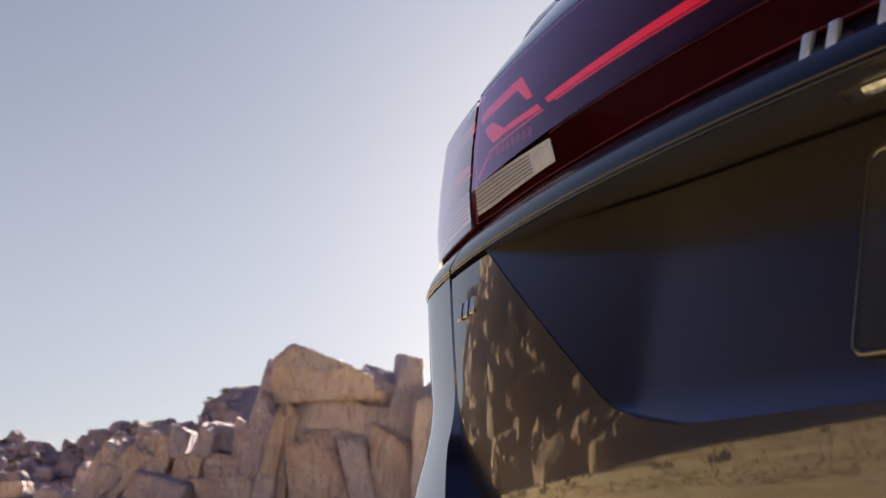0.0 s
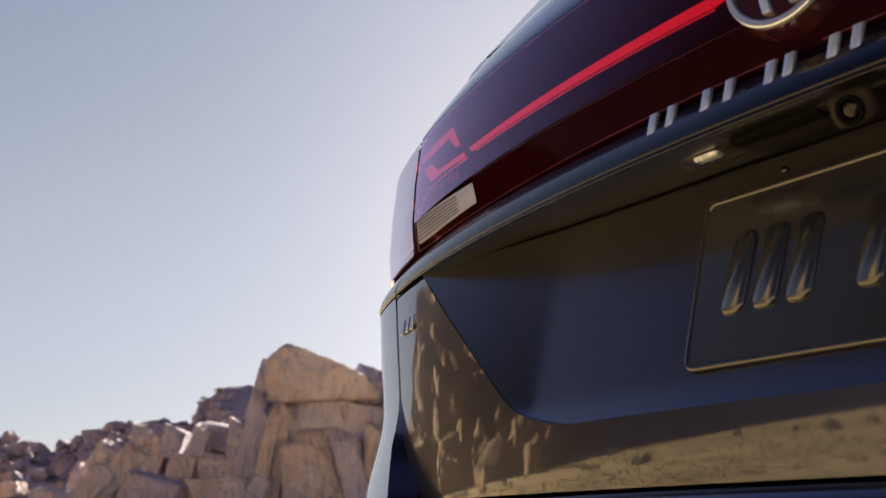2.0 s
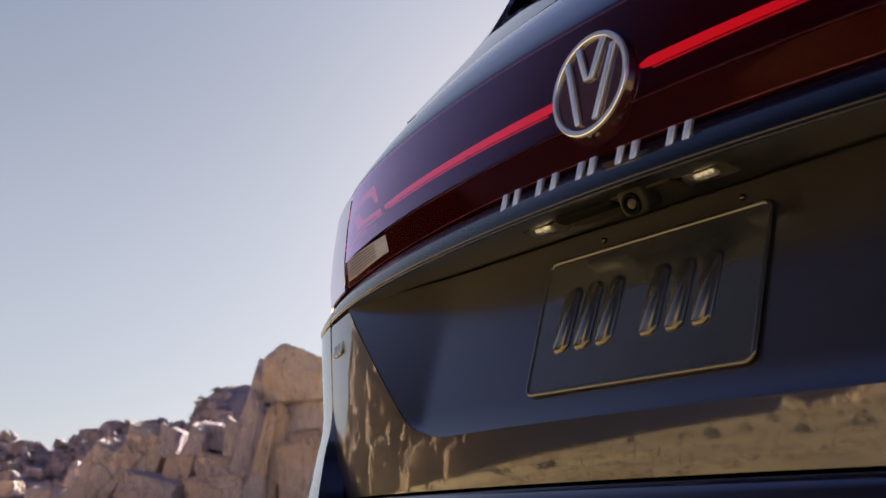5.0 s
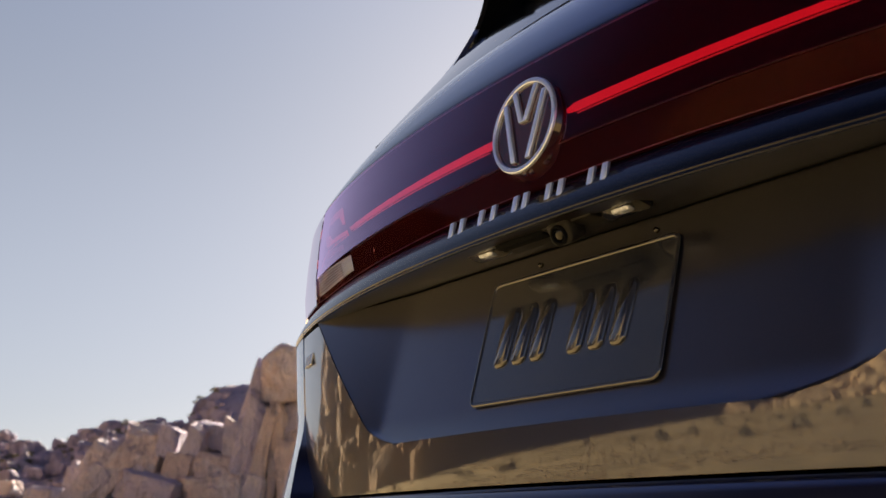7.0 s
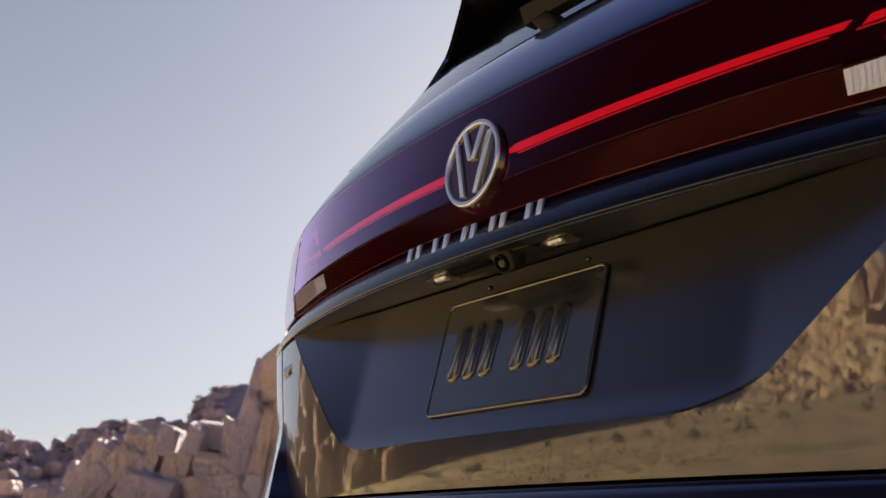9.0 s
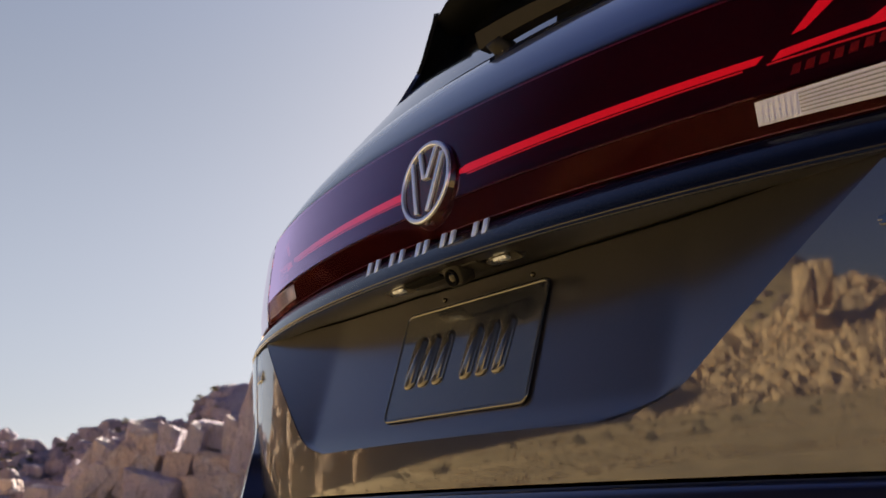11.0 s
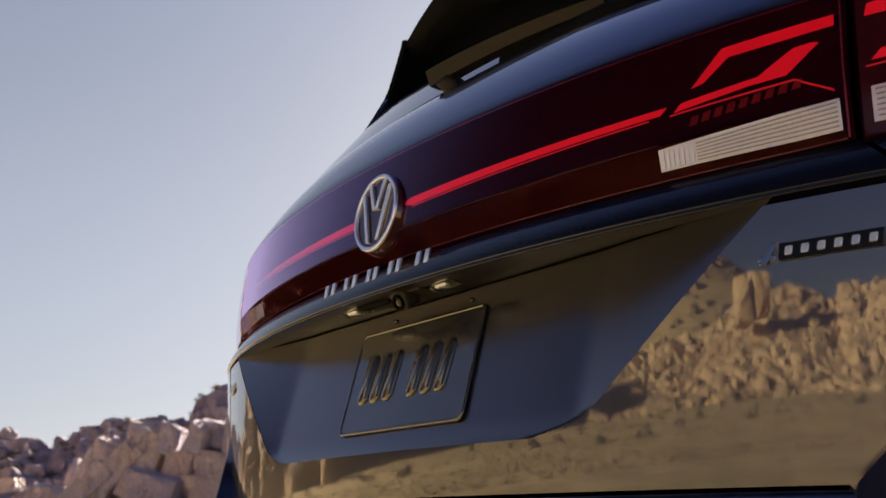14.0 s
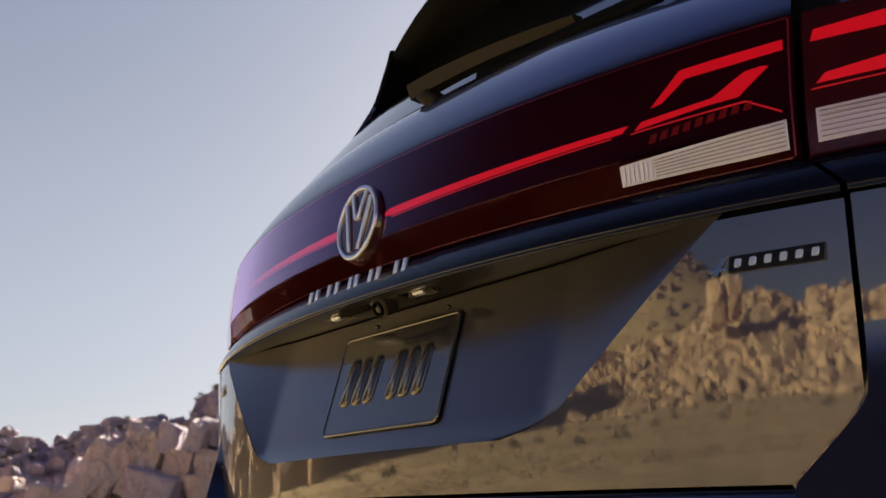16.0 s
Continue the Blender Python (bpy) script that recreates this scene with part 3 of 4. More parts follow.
# Roof spoiler over the window, and the roof in front of it.
bm = bmesh.new()
rows = []
for k in range(41):
    x = -0.60 + 1.2 * k / 40
    q = (x / 0.6) ** 2
    tip_y, tip_z = 0.295 + 0.085 * q, 1.792 - 0.048 * q
    rows.append([Vector((x, rear_glass_y(x, 1.735) + 0.01, 1.732)), Vector((x, tip_y + 0.03, tip_z - 0.030)), Vector((x, tip_y, tip_z - 0.010)), Vector((x, tip_y + 0.004, tip_z)), Vector((x, tip_y + 0.20, tip_z + 0.012)), Vector((x, tip_y + 0.45, tip_z + 0.010))])
patch(bm, rows)
bmesh.ops.recalc_face_normals(bm, faces=bm.faces)
part("roof_spoiler", bm, rubber, car, "black roof spoiler")
bm = bmesh.new()
patch(bm, [[Vector((0.70 * math.sin(a), y, 1.70 + 0.085 * math.cos(a) ** 0.8 - 0.05 * ((y - 1.5) / 1.6) ** 2)) for a in spread(-math.pi / 2, math.pi / 2, 24)] for y in spread(0.55, 3.1, 20)])
bmesh.ops.recalc_face_normals(bm, faces=bm.faces)
part("roof", bm, paint, car)

# ---- quarter panels, bumper, sides and roof ----
QUARTER = [(0.30, -0.02), (0.45, -0.085), (0.62, -0.100), (0.70, -0.086), (0.78, -0.062), (0.82, -0.051), (0.86, -0.040), (0.905, -0.0300), (0.92, -0.0303), (0.95, -0.0322), (1.00, -0.0348), (1.08, -0.0382)]
for sign in (-1, 1):
    bm = bmesh.new()
    rows = []
    for z in spread(0.70, 0.79, 8) + spread(0.795, 1.049, 24):
        a = gate_half(max(z, 0.792)) + 0.006
        rows.append([skin(s, z, smooth_table(QUARTER, z) - 0.001) for s in (spread(a, 1.9, 60) if sign > 0 else spread(-1.9, -a, 60))])
    patch(bm, rows)
    part("quarter_panel", flange(bm, 0.036), paint, car)
    bm = bmesh.new()
    rows = []
    for z, off in LIP:
        a = ledge_half(z) + 0.006
        rows.append([skin(s, z, off) for s in (spread(a, 1.9, 60) if sign > 0 else spread(-1.9, -a, 60))])
    for z, off in ((1.097, -0.020), (1.17, -0.02), (1.2475, -0.010)):
        rows.append([skin(s, z, off) for s in (spread(0.985, 1.9, 60) if sign > 0 else spread(-1.9, -0.985, 60))])
    crisp(bm, patch(bm, rows[:len(LIP)]))
    patch(bm, rows[len(LIP):])
    part("quarter_ledge", bm, navy_gloss, car)
bm = bmesh.new()
patch(bm, [[skin(s, z, off) for s in spread(-1.9, 1.9, 140)] for z, off in ((0.34, -0.04), (0.45, -0.075), (0.55, -0.088), (0.62, -0.088), (0.68, -0.086), (0.73, -0.074), (0.76, -0.066), (0.776, -0.0615), (0.784, -0.056), (0.787, -0.048), (0.788, -0.02), (0.788, 0.05))])
part("rear_bumper", flange(bm, 0.02), paint, car, "navy rear bumper")
bm = bmesh.new()
patch(bm, [[skin(s, z, 0.075) for s in spread(-0.98, 0.98, 60)] for z in (0.75, 0.86, 0.93, 1.04, 1.08)])
patch(bm, [[skin(s, z, 0.075) for s in spread(-0.745, 0.745, 60)] for z in (1.08, 1.10, 1.26)])
part("inner_body", bm, rubber, car)
for sign in (-1, 1):
    bm = bmesh.new()
    patch(bm, [[shoulder_point(sign * k, z, off + 0.012) for k in ((0.64, 0.66, 0.68, 0.70) if sign > 0 else (0.70, 0.68, 0.66, 0.64))] for z, off in SHOULDER])
    part("gap_seal", bm, rubber, car)

# ---- the rest of the car, which only shades and closes it ----
for sign in (-1, 1):
    bm = bmesh.new()
    ys = spread(1.2, 4.4, 20)
    rows = [[Vector((sign * (0.985 + bulge - 0.16 * ease(3.7, 4.5, y)), y, z)) for y in (ys if sign > 0 else ys[::-1])] for z, bulge in ((0.32, -0.03), (0.45, 0.0), (0.7, 0.012), (0.95, 0.01), (1.1, 0.0), (1.2475, -0.03))]
    patch(bm, rows)
    part("side_panel", bm, paint, car)
bm = bmesh.new()
rows = []
for y, top, half in ((3.05, 1.26, 0.955), (3.5, 1.23, 0.95), (3.9, 1.19, 0.93), (4.3, 1.12, 0.87), (4.6, 1.04, 0.80), (4.75, 0.95, 0.76), (4.82, 0.70, 0.74), (4.80, 0.32, 0.72)):
    rows.append([Vector((half * math.sin(a), y, top - 0.05 * (1 - math.cos(a)))) for a in spread(-math.pi / 2, math.pi / 2, 16)])
patch(bm, rows)
bmesh.ops.recalc_face_normals(bm, faces=bm.faces)
part("bonnet", bm, paint, car)
bm = bmesh.new()
patch(bm, [[Vector((x, y, z)) for x in spread(-w, w, 12)] for y, z, w in ((3.62, 1.20, 0.78), (3.35, 1.45, 0.74), (3.08, 1.68, 0.69))])
part("windscreen", bm, glass_black, car)
bm = bmesh.new()
patch(bm, [[Vector((x, y, 0.33)) for x in (-0.94, 0, 0.94)] for y in (0.1, 2.4, 4.7)])
part("underbody", bm, rubber, car)
for x in (-0.86, 0.86):
    for y in (1.06, 4.04):
        bm = bmesh.new()
        ring = [(0.23, -0.12), (0.33, -0.125), (0.372, -0.10), (0.38, 0.0), (0.372, 0.10), (0.33, 0.125), (0.23, 0.12)]
        m = Matrix.Translation((x, y, 0.38)) @ Matrix.Rotation(radians(90), 4, "Z")
        loops = [[bm.verts.new(m @ Vector((r * math.cos(2 * math.pi * k / 40), w, r * math.sin(2 * math.pi * k / 40)))) for k in range(40)] for r, w in ring]
        for a, b in zip(loops, loops[1:]):
            for i in range(40):
                bm.faces.new((a[i], a[(i + 1) % 40], b[(i + 1) % 40], b[i]))
        wheel = part("wheel", bm, rubber, car)
        bm = bmesh.new()
        bmesh.ops.create_cone(bm, cap_ends=True, segments=40, radius1=0.232, radius2=0.232, depth=0.16, matrix=m @ Matrix.Rotation(radians(90), 4, "X"))
        part("rim", bm, chrome, wheel)


# ---- number plate, badges and fittings on the tailgate ----
def box(bm, m, sx, sy, sz, bevel=0.0, segments=2):
    made = bmesh.ops.create_cube(bm, size=1, matrix=m @ Matrix.Diagonal((sx, sy, sz, 1)))
    if bevel:
        edges = {e for v in made["verts"] for e in v.link_edges}
        bmesh.ops.bevel(bm, geom=list(edges), offset=bevel, segments=segments, profile=0.5, affect="EDGES")
    return bm


def rounded_slab(bm, m, w, h, d, r, edge=0.0, n=6):
    """A slab with rounded corners in its x-z plane, its face towards -y, with an optional chamfer."""
    ring = []
    for cx, cz, a0 in ((w / 2 - r, h / 2 - r, 0), (-w / 2 + r, h / 2 - r, 90), (-w / 2 + r, -h / 2 + r, 180), (w / 2 - r, -h / 2 + r, 270)):
        for k in range(n + 1):
            a = radians(a0 + 90 * k / n)
            ring.append((cx, cz, math.cos(a), math.sin(a)))
    loops = []
    for y, shrink in ((0, 0), (-d + edge, 0), (-d, edge)):
        loops.append([bm.verts.new(m @ Vector((cx + (r - shrink) * c, y, cz + (r - shrink) * s))) for cx, cz, c, s in ring])
    for a, b in zip(loops, loops[1:]):
        for i in range(len(a)):
            j = (i + 1) % len(a)
            bm.faces.new((a[j], a[i], b[i], b[j]))
    bm.faces.new(loops[-1][::-1])
    bm.faces.new(loops[0])
    return bm


def flat_shade(ob, angle=35):
    ob.data.set_sharp_from_angle(angle=radians(angle))
    return ob


PLATE_TILT = 15.3
bm = bmesh.new()
rounded_slab(bm, Matrix.Identity(4), 0.305, 0.155, 0.0018, 0.012, 0.0006)
plate = part("number_plate", bm, plate_mat)
plate.matrix_world = pose(-0.004, 0.0272, 0.9560, -PLATE_TILT, 0, 0)
flat_shade(plate)
tagged(plate, "dark enamel number plate with embossed bars, fixed in the tailgate recess", "number plate")
# raised rim
bm = bmesh.new()


def rounded_ring(w, h, r, n=6):
    pts = []
    for cx, cz, a0 in ((w / 2 - r, h / 2 - r, 0), (-w / 2 + r, h / 2 - r, 90), (-w / 2 + r, -h / 2 + r, 180), (w / 2 - r, -h / 2 + r, 270)):
        for k in range(n + 1):
            a = radians(a0 + 90 * k / n)
            pts.append((cx + r * math.cos(a), cz + r * math.sin(a)))
    return pts


loops = []
for inset, y in ((0.0, -0.0012), (0.0010, -0.0028), (0.0026, -0.0032), (0.0042, -0.0028), (0.0054, -0.0016)):
    loops.append([bm.verts.new((x, y, z)) for x, z in rounded_ring(0.305 - 2 * inset, 0.155 - 2 * inset, 0.012 - inset)])
for a, b in zip(loops, loops[1:]):
    for i in range(len(a)):
        j = (i + 1) % len(a)
        bm.faces.new((a[j], a[i], b[i], b[j]))
part("plate_rim", bm, plate_mat, plate)
for i, x in enumerate((-0.104, -0.072, -0.040, 0.022, 0.055, 0.088)):
    bm = bmesh.new()
    m = Matrix(((1, 0, 0.10, 0), (0, 1, 0, 0), (0, 0, 1, 0), (0, 0, 0, 1)))
    rounded_slab(bm, Matrix.Translation((x, -0.0012, 0.002)) @ m, 0.0235, 0.073, 0.0045, 0.0090, 0.0030, 8)
    flat_shade(part("embossed_bar", bm, plate_mat, plate), 50)
# two small rubber stops on the recess, over the plate
for x in (-0.075, 0.110):
    z = 1.040
    bm = bmesh.new()
    bmesh.ops.create_cone(bm, cap_ends=True, segments=16, radius1=0.0036, radius2=0.0022, depth=0.005, matrix=pose(x, recess_y(x, z) - 0.0015, z, 90 - 15))
    part("stop", bm, gloss_black, tailgate)

# Round emblem on its dark pedestal.
emblem = new("round_emblem")
emblem.matrix_world = pose(0, -0.0235, 1.168, -6)
tagged(emblem, "round chrome emblem with slanted bars on a dark disc", "emblem")
bm = bmesh.new()
bmesh.ops.create_cone(bm, cap_ends=True, segments=72, radius1=0.0590, radius2=0.0540, depth=0.016, matrix=pose(0, 0.002, -0.001, 90))
flat_shade(part("pedestal", bm, pedestal_red, emblem, "dark red gloss pedestal"))
bm = bmesh.new()


def lathe(bm, profile, n, m=Matrix.Identity(4)):
    """profile: (radius, y); a closed ring round the y axis."""
    loops = [[bm.verts.new(m @ Vector((r * math.cos(2 * math.pi * k / n), y, r * math.sin(2 * math.pi * k / n)))) for k in range(n)] for r, y in profile]
    for a, b in zip(loops, loops[1:]):
        for i in range(n):
            j = (i + 1) % n
            bm.faces.new((a[j], a[i], b[i], b[j]))
    return bm


lathe(bm, [(0.0542, -0.006), (0.0540, -0.0085), (0.0530, -0.0096), (0.0492, -0.0096), (0.0482, -0.0088), (0.0478, -0.006)], 96)
flat_shade(part("chrome_ring", bm, satin, emblem, "chrome ring"))
for x0, x1, zc, tall in ((-0.0335, -0.0120, -0.004, 0.074), (0.0335, 0.0120, -0.004, 0.074), (-0.0185, -0.0030, 0.024, 0.040), (0.0185, 0.0030, 0.024, 0.040)):
    bm = bmesh.new()
    lean = (x0 - x1) / tall
    m = Matrix(((1, 0, lean, 0), (0, 1, 0, 0), (0, 0, 1, 0), (0, 0, 0, 1)))
    box(bm, Matrix.Translation(((x0 + x1) / 2, -0.0078, zc)) @ m, 0.0078, 0.004, tall, 0.0008)
    flat_shade(part("chrome_bar", bm, satin, emblem))

# Spaced chrome nameplate: plain bars, two to a character, on the ledge.
nameplate = new("nameplate")
nameplate.matrix_world = pose(0, -0.0275, 1.085, 0)
tagged(nameplate, "row of five spaced chrome marks on the ledge", "badge")
for a, b in ((-0.155, -0.116), (-0.094, -0.051), (-0.027, 0.004), (0.028, 0.062), (0.092, 0.126)):
    for k in (0.22, 0.78):
        x = a + (b - a) * k
        bm = bmesh.new()
        m = Matrix(((1, 0, 0.18, 0), (0, 1, 0.12, 0), (0, 0, 1, 0), (0, 0, 0, 1)))
        box(bm, Matrix.Translation((x, 0.2 * x * x - 0.0005, 0)) @ m, 0.0085, 0.004, 0.0195, 0.0008)
        flat_shade(part("chrome_bar", bm, satin, nameplate))

# Trim badge on the lower panel: dark plaque with bright bars, and a bright wedge before it.
drive_badge = new("drive_badge")
tagged(drive_badge, "dark plaque with small chrome bars beside a chrome wedge", "badge")


def on_skin(s, z, lift=0.0):
    p = skin(s, z, lower_off(z) - lift)
    o = outward(s)
    right = Vector((-o.y, o.x, 0))
    up = Vector((o.x * -0.10, o.y * -0.10, 1)).normalized()
    back = right.cross(up)
    m = Matrix((right, -back if back.dot(o) > 0 else back, up)).transposed().to_4x4()
    return Matrix.Translation(p) @ m


def skin_slab(s, z, w, h, d, r, lift=0.0, lean=0.0, edge=0.0006):
    bm = bmesh.new()
    shear = Matrix(((1, 0, lean, 0), (0, 1, 0, 0), (0, 0, 1, 0), (0, 0, 0, 1)))
    return rounded_slab(bm, on_skin(s, z, lift) @ shear, w, h, d, r, edge)


flat_shade(part("plaque", skin_slab(0.637, 0.9995, 0.094, 0.0165, 0.0028, 0.0008, lean=0.1), gloss_black, drive_badge))
for i in range(6):
    flat_shade(part("chrome_bar", skin_slab(0.602 + i * 0.0142, 1.000, 0.0070, 0.0084, 0.0014, 0.0018, 0.0028, 0.15), satin, drive_badge))
flat_shade(part("chrome_wedge", skin_slab(0.5835, 0.9995, 0.0075, 0.0195, 0.0030, 0.001, lean=0.6), chrome, drive_badge))
flat_shade(part("chrome_bar", skin_slab(0.5815, 0.9955, 0.0170, 0.0040, 0.0034, 0.0008), chrome, drive_badge))
trim_badge = new("trim_badge")
tagged(trim_badge, "three small chrome marks on the lower tailgate", "badge")
for i in range(3):
    flat_shade(part("chrome_bar", skin_slab(-0.668 + i * 0.020, 1.003, 0.0130, 0.0175, 0.0030, 0.001, lean=0.15), dark_chrome, trim_badge))

# Handle housing under the ledge with the reversing camera and two plate lamps.
bm = bmesh.new()
box(bm, pose(0, 0.006, 1.0565), 0.165, 0.040, 0.010, 0.003)
handle = part("handle_housing", bm, plastic, car, "black plastic tailgate handle housing")
flat_shade(handle)
bm = bmesh.new()
box(bm, pose(-0.035, -0.006, 1.0525), 0.085, 0.016, 0.008, 0.003)
flat_shade(part("grip", bm, rubber, handle))
cam_m = pose(0.034, -0.006, 1.046, 0) @ pose(0, 0, 0, 28)
bm = bmesh.new()
rounded_slab(bm, cam_m @ Matrix.Translation((0, 0.012, 0.002)), 0.036, 0.029, 0.020, 0.009, 0.003)
view_cam = part("reversing_camera", bm, plastic, car, "black round reversing camera")
flat_shade(view_cam, 50)
bm = bmesh.new()
lathe(bm, [(0.0108, -0.008), (0.0108, -0.0112), (0.0096, -0.0118), (0.0078, -0.0108), (0.0074, -0.0092)], 32, cam_m)
part("lens_ring", bm, rubber, view_cam)
bm = bmesh.new()
bmesh.ops.create_uvsphere(bm, u_segments=24, v_segments=12, radius=0.0074, matrix=cam_m @ Matrix.Translation((0, -0.0072, 0)) @ Matrix.Diagonal((1, 0.55, 1, 1)))
part("lens", bm, glass_black, view_cam)
for x in (-0.112, 0.112):
    bm = bmesh.new()
    rounded_slab(bm, pose(x, 0.004, 1.0600, 75), 0.064, 0.028, 0.008, 0.008, 0.003)
    lamp = part("plate_lamp", bm, gloss_black, car, "small plate lamp with a clear lens")
    flat_shade(lamp, 50)
    bm = bmesh.new()
    rounded_slab(bm, pose(x, 0.003, 1.0545, 75), 0.030, 0.012, 0.005, 0.0055, 0.003)
    part("lamp_lens", bm, lamp_glass, lamp)

# Rear wiper lying across the foot of the window.
wiper = new("rear_wiper")
tagged(wiper, "black rear wiper resting across the window foot", "wiper")
bm = bmesh.new()
rows = []
for k in range(21):
    u = k / 20
    x = -0.016 + 0.31 * u
    zc = 1.390 + 0.012 * u
    yc = 0.066 + 0.050 * u * u + 0.012 * u
    h = 0.028 - 0.012 * u
    d = 0.018 - 0.008 * u
    rows.append([Vector((x, yc + d, zc - h / 2)), Vector((x, yc, zc - h / 2 + 0.002)), Vector((x, yc - 0.008, zc + h * 0.36)), Vector((x, yc - 0.003, zc + h / 2)), Vector((x, yc + d, zc + h / 2)), Vector((x, yc + d, zc - h / 2))])
grid = patch(bm, rows)
bm.faces.new([v for v in grid[0][:5]])
bm.faces.new([v for v in grid[-1][:5]][::-1])
bmesh.ops.recalc_face_normals(bm, faces=bm.faces)
flat_shade(part("arm", bm, plastic, wiper), 40)
bm = bmesh.new()
bmesh.ops.create_cone(bm, cap_ends=True, segments=24, radius1=0.018, radius2=0.014, depth=0.05, matrix=pose(0.014, 0.090, 1.372, 65))
part("pivot", bm, plastic, wiper)
bm = bmesh.new()
rows = []
for k in range(21):
    u = k / 20
    x = 0.11 + 0.33 * u
    rows.append([Vector((x, 0.112 + 0.15 * x * x, 1.366)), Vector((x, 0.094 + 0.15 * x * x, 1.372)), Vector((x, 0.096 + 0.15 * x * x, 1.388)), Vector((x, 0.122 + 0.15 * x * x, 1.392))])
patch(bm, rows)
bmesh.ops.recalc_face_normals(bm, faces=bm.faces)
part("blade", bm, rubber, wiper)

# ---- desert ground and hills ----
HEAD = Vector((-0.8297, 0.5582, 0))
SIDE = Vector((0.5582, 0.8297, 0))


def hill(x, y):
    r = math.hypot(x, y)
    a = math.atan2(y, x)
    n2 = noise.noise((x * 0.012, y * 0.012, 1.3))
    n3 = noise.noise((x * 0.05, y * 0.05, 7.7))
    h = ease(120, 420, r) * (7 + 7 * n2) + ease(15, 60, r) * 0.3 * n3
    for deg, d, top, wide in ((249, 270, 46, 48), (225, 330, 10, 90), (300, 300, 20, 90)):
        cx, cy = d * math.cos(radians(deg)), d * math.sin(radians(deg))
        h += ease(40, 160, r) * top * math.exp(-((x - cx) ** 2 + (y - cy) ** 2) / (2 * wide * wide))
    h += ease(400, 1100, r) * (1 - ease(2000, 3500, r)) * (12 + 10 * noise.noise((math.cos(a) * 3.3, math.sin(a) * 3.3, 9.1)))
    return h


bm = bmesh.new()
radii = [0.0] + [1.5 * 1.0815 ** i for i in range(100)]
N = 240
centre = bm.verts.new((0, 0, 0))
loops = []
for r in radii[1:]:
    loops.append([bm.verts.new((r * math.cos(2 * math.pi * k / N), r * math.sin(2 * math.pi * k / N), hill(r * math.cos(2 * math.pi * k / N), r * math.sin(2 * math.pi * k / N)) if r > 8 else 0)) for k in range(N)])
for k in range(N):
    bm.faces.new((centre, loops[0][k], loops[0][(k + 1) % N]))
for a, b in zip(loops, loops[1:]):
    for k in range(N):
        bm.faces.new((a[k], b[k], b[(k + 1) % N], a[(k + 1) % N]))
ground = part("ground", bm, ground_mat)
tagged(ground, "dry grassy desert ground rising to hills", "ground", kind="structure")


# ---- boulders ----
def ball(detail):
    b = bmesh.new()
    bmesh.ops.create_icosphere(b, subdivisions=detail, radius=1)
    v = np.array([p.co[:] for p in b.verts])
    f = np.array([[p.index for p in q.verts] for q in b.faces])
    b.free()
    return v / np.linalg.norm(v, axis=1)[:, None], f


BALLS = {k: ball(k) for k in (2, 3, 4, 5)}


def boulder(m, seed, detail=3, rough=0.05, blocky=0.62, planes=None):
    """A granite block: a ball cut by three jittered joint sets and a few slanting planes, edges worn."""
    g = np.random.default_rng(seed)
    d, f = BALLS[detail]
    base = np.linalg.qr(np.eye(3) + g.normal(0, 0.22, (3, 3)))[0]
    cuts = np.vstack([base, -base, g.normal(0, 1, (5, 3))])
    cuts /= np.linalg.norm(cuts, axis=1)[:, None]
    reach = np.concatenate([g.uniform(blocky, blocky + 0.22, 6), g.uniform(0.74, 0.98, 5)])
    if planes:
        cuts = np.array([p[:3] for p in planes])
        long = np.linalg.norm(cuts, axis=1)
        cuts, reach = cuts / long[:, None], np.array([p[3] for p in planes]) / long
    q = np.maximum(d @ cuts.T, 1e-3) / reach
    r = 1 / (q ** 26).sum(axis=1) ** (1 / 26)
    for k, amp in ((2.2, 1.0), (5.5, 0.6), (12, 0.4), (26, 0.22)):
        w, p = g.normal(0, k, (5, 3)), g.uniform(0, 6.28, 5)
        r = r * (1 + rough * amp * np.sin(d @ w.T + p).sum(axis=1) / 2.2)
    mm = np.array(m)
    return (d * r[:, None]) @ mm[:3, :3].T + mm[:3, 3], f


def rocks(name, pieces, mat):
    """One mesh object of all the pieces (vertices, faces)."""
    vs, fs, n = [], [], 0
    for v, f in pieces:
        vs.append(v)
        fs += (f + n).tolist()
        n += len(v)
    me = bpy.data.meshes.new(name)
    me.from_pydata(np.vstack(vs).tolist(), [], fs)
    me.polygons.foreach_set("use_smooth", [True] * len(me.polygons))
    me.materials.append(mat)
    ob = new(name, me)
    me.set_sharp_from_angle(angle=radians(32))
    return ob


EYE_FOOT = Vector((0.6, -0.69, 0))


def ahead(u, d, h):
    p = EYE_FOOT + HEAD * d + SIDE * u
    return Vector((p.x, p.y, h))


def rock_pose(u, d, h, w, t, turn, lean):
    q = Matrix.Rotation(math.atan2(SIDE.y, SIDE.x), 4, "Z")
    return Matrix.Translation(ahead(u, d, h)) @ q @ Matrix.Rotation(radians(lean), 4, "Y") @ Matrix.Diagonal((w / 1.5, w / 1.7, t / 1.5, 1)) @ Matrix.Rotation(radians(turn), 4, "Z")


# the cap stone: steep at one end, sloping away to the other, on a flat bed
CAP = [(-0.888, 0, 0.46, 0.988), (-1, 0, 0, 0.95), (0.594, 0.1, 0.804, 0.42), (0.2, 0, 1, 0.86), (0.95, 0, 0.3, 0.95), (0.06, 0.1, -1, 0.93), (-0.15, -1, 0.3, 0.8), (0.3, -0.8, -0.2, 0.85), (-0.5, -0.8, -0.3, 0.9), (0, 1, 0.2, 0.8)]


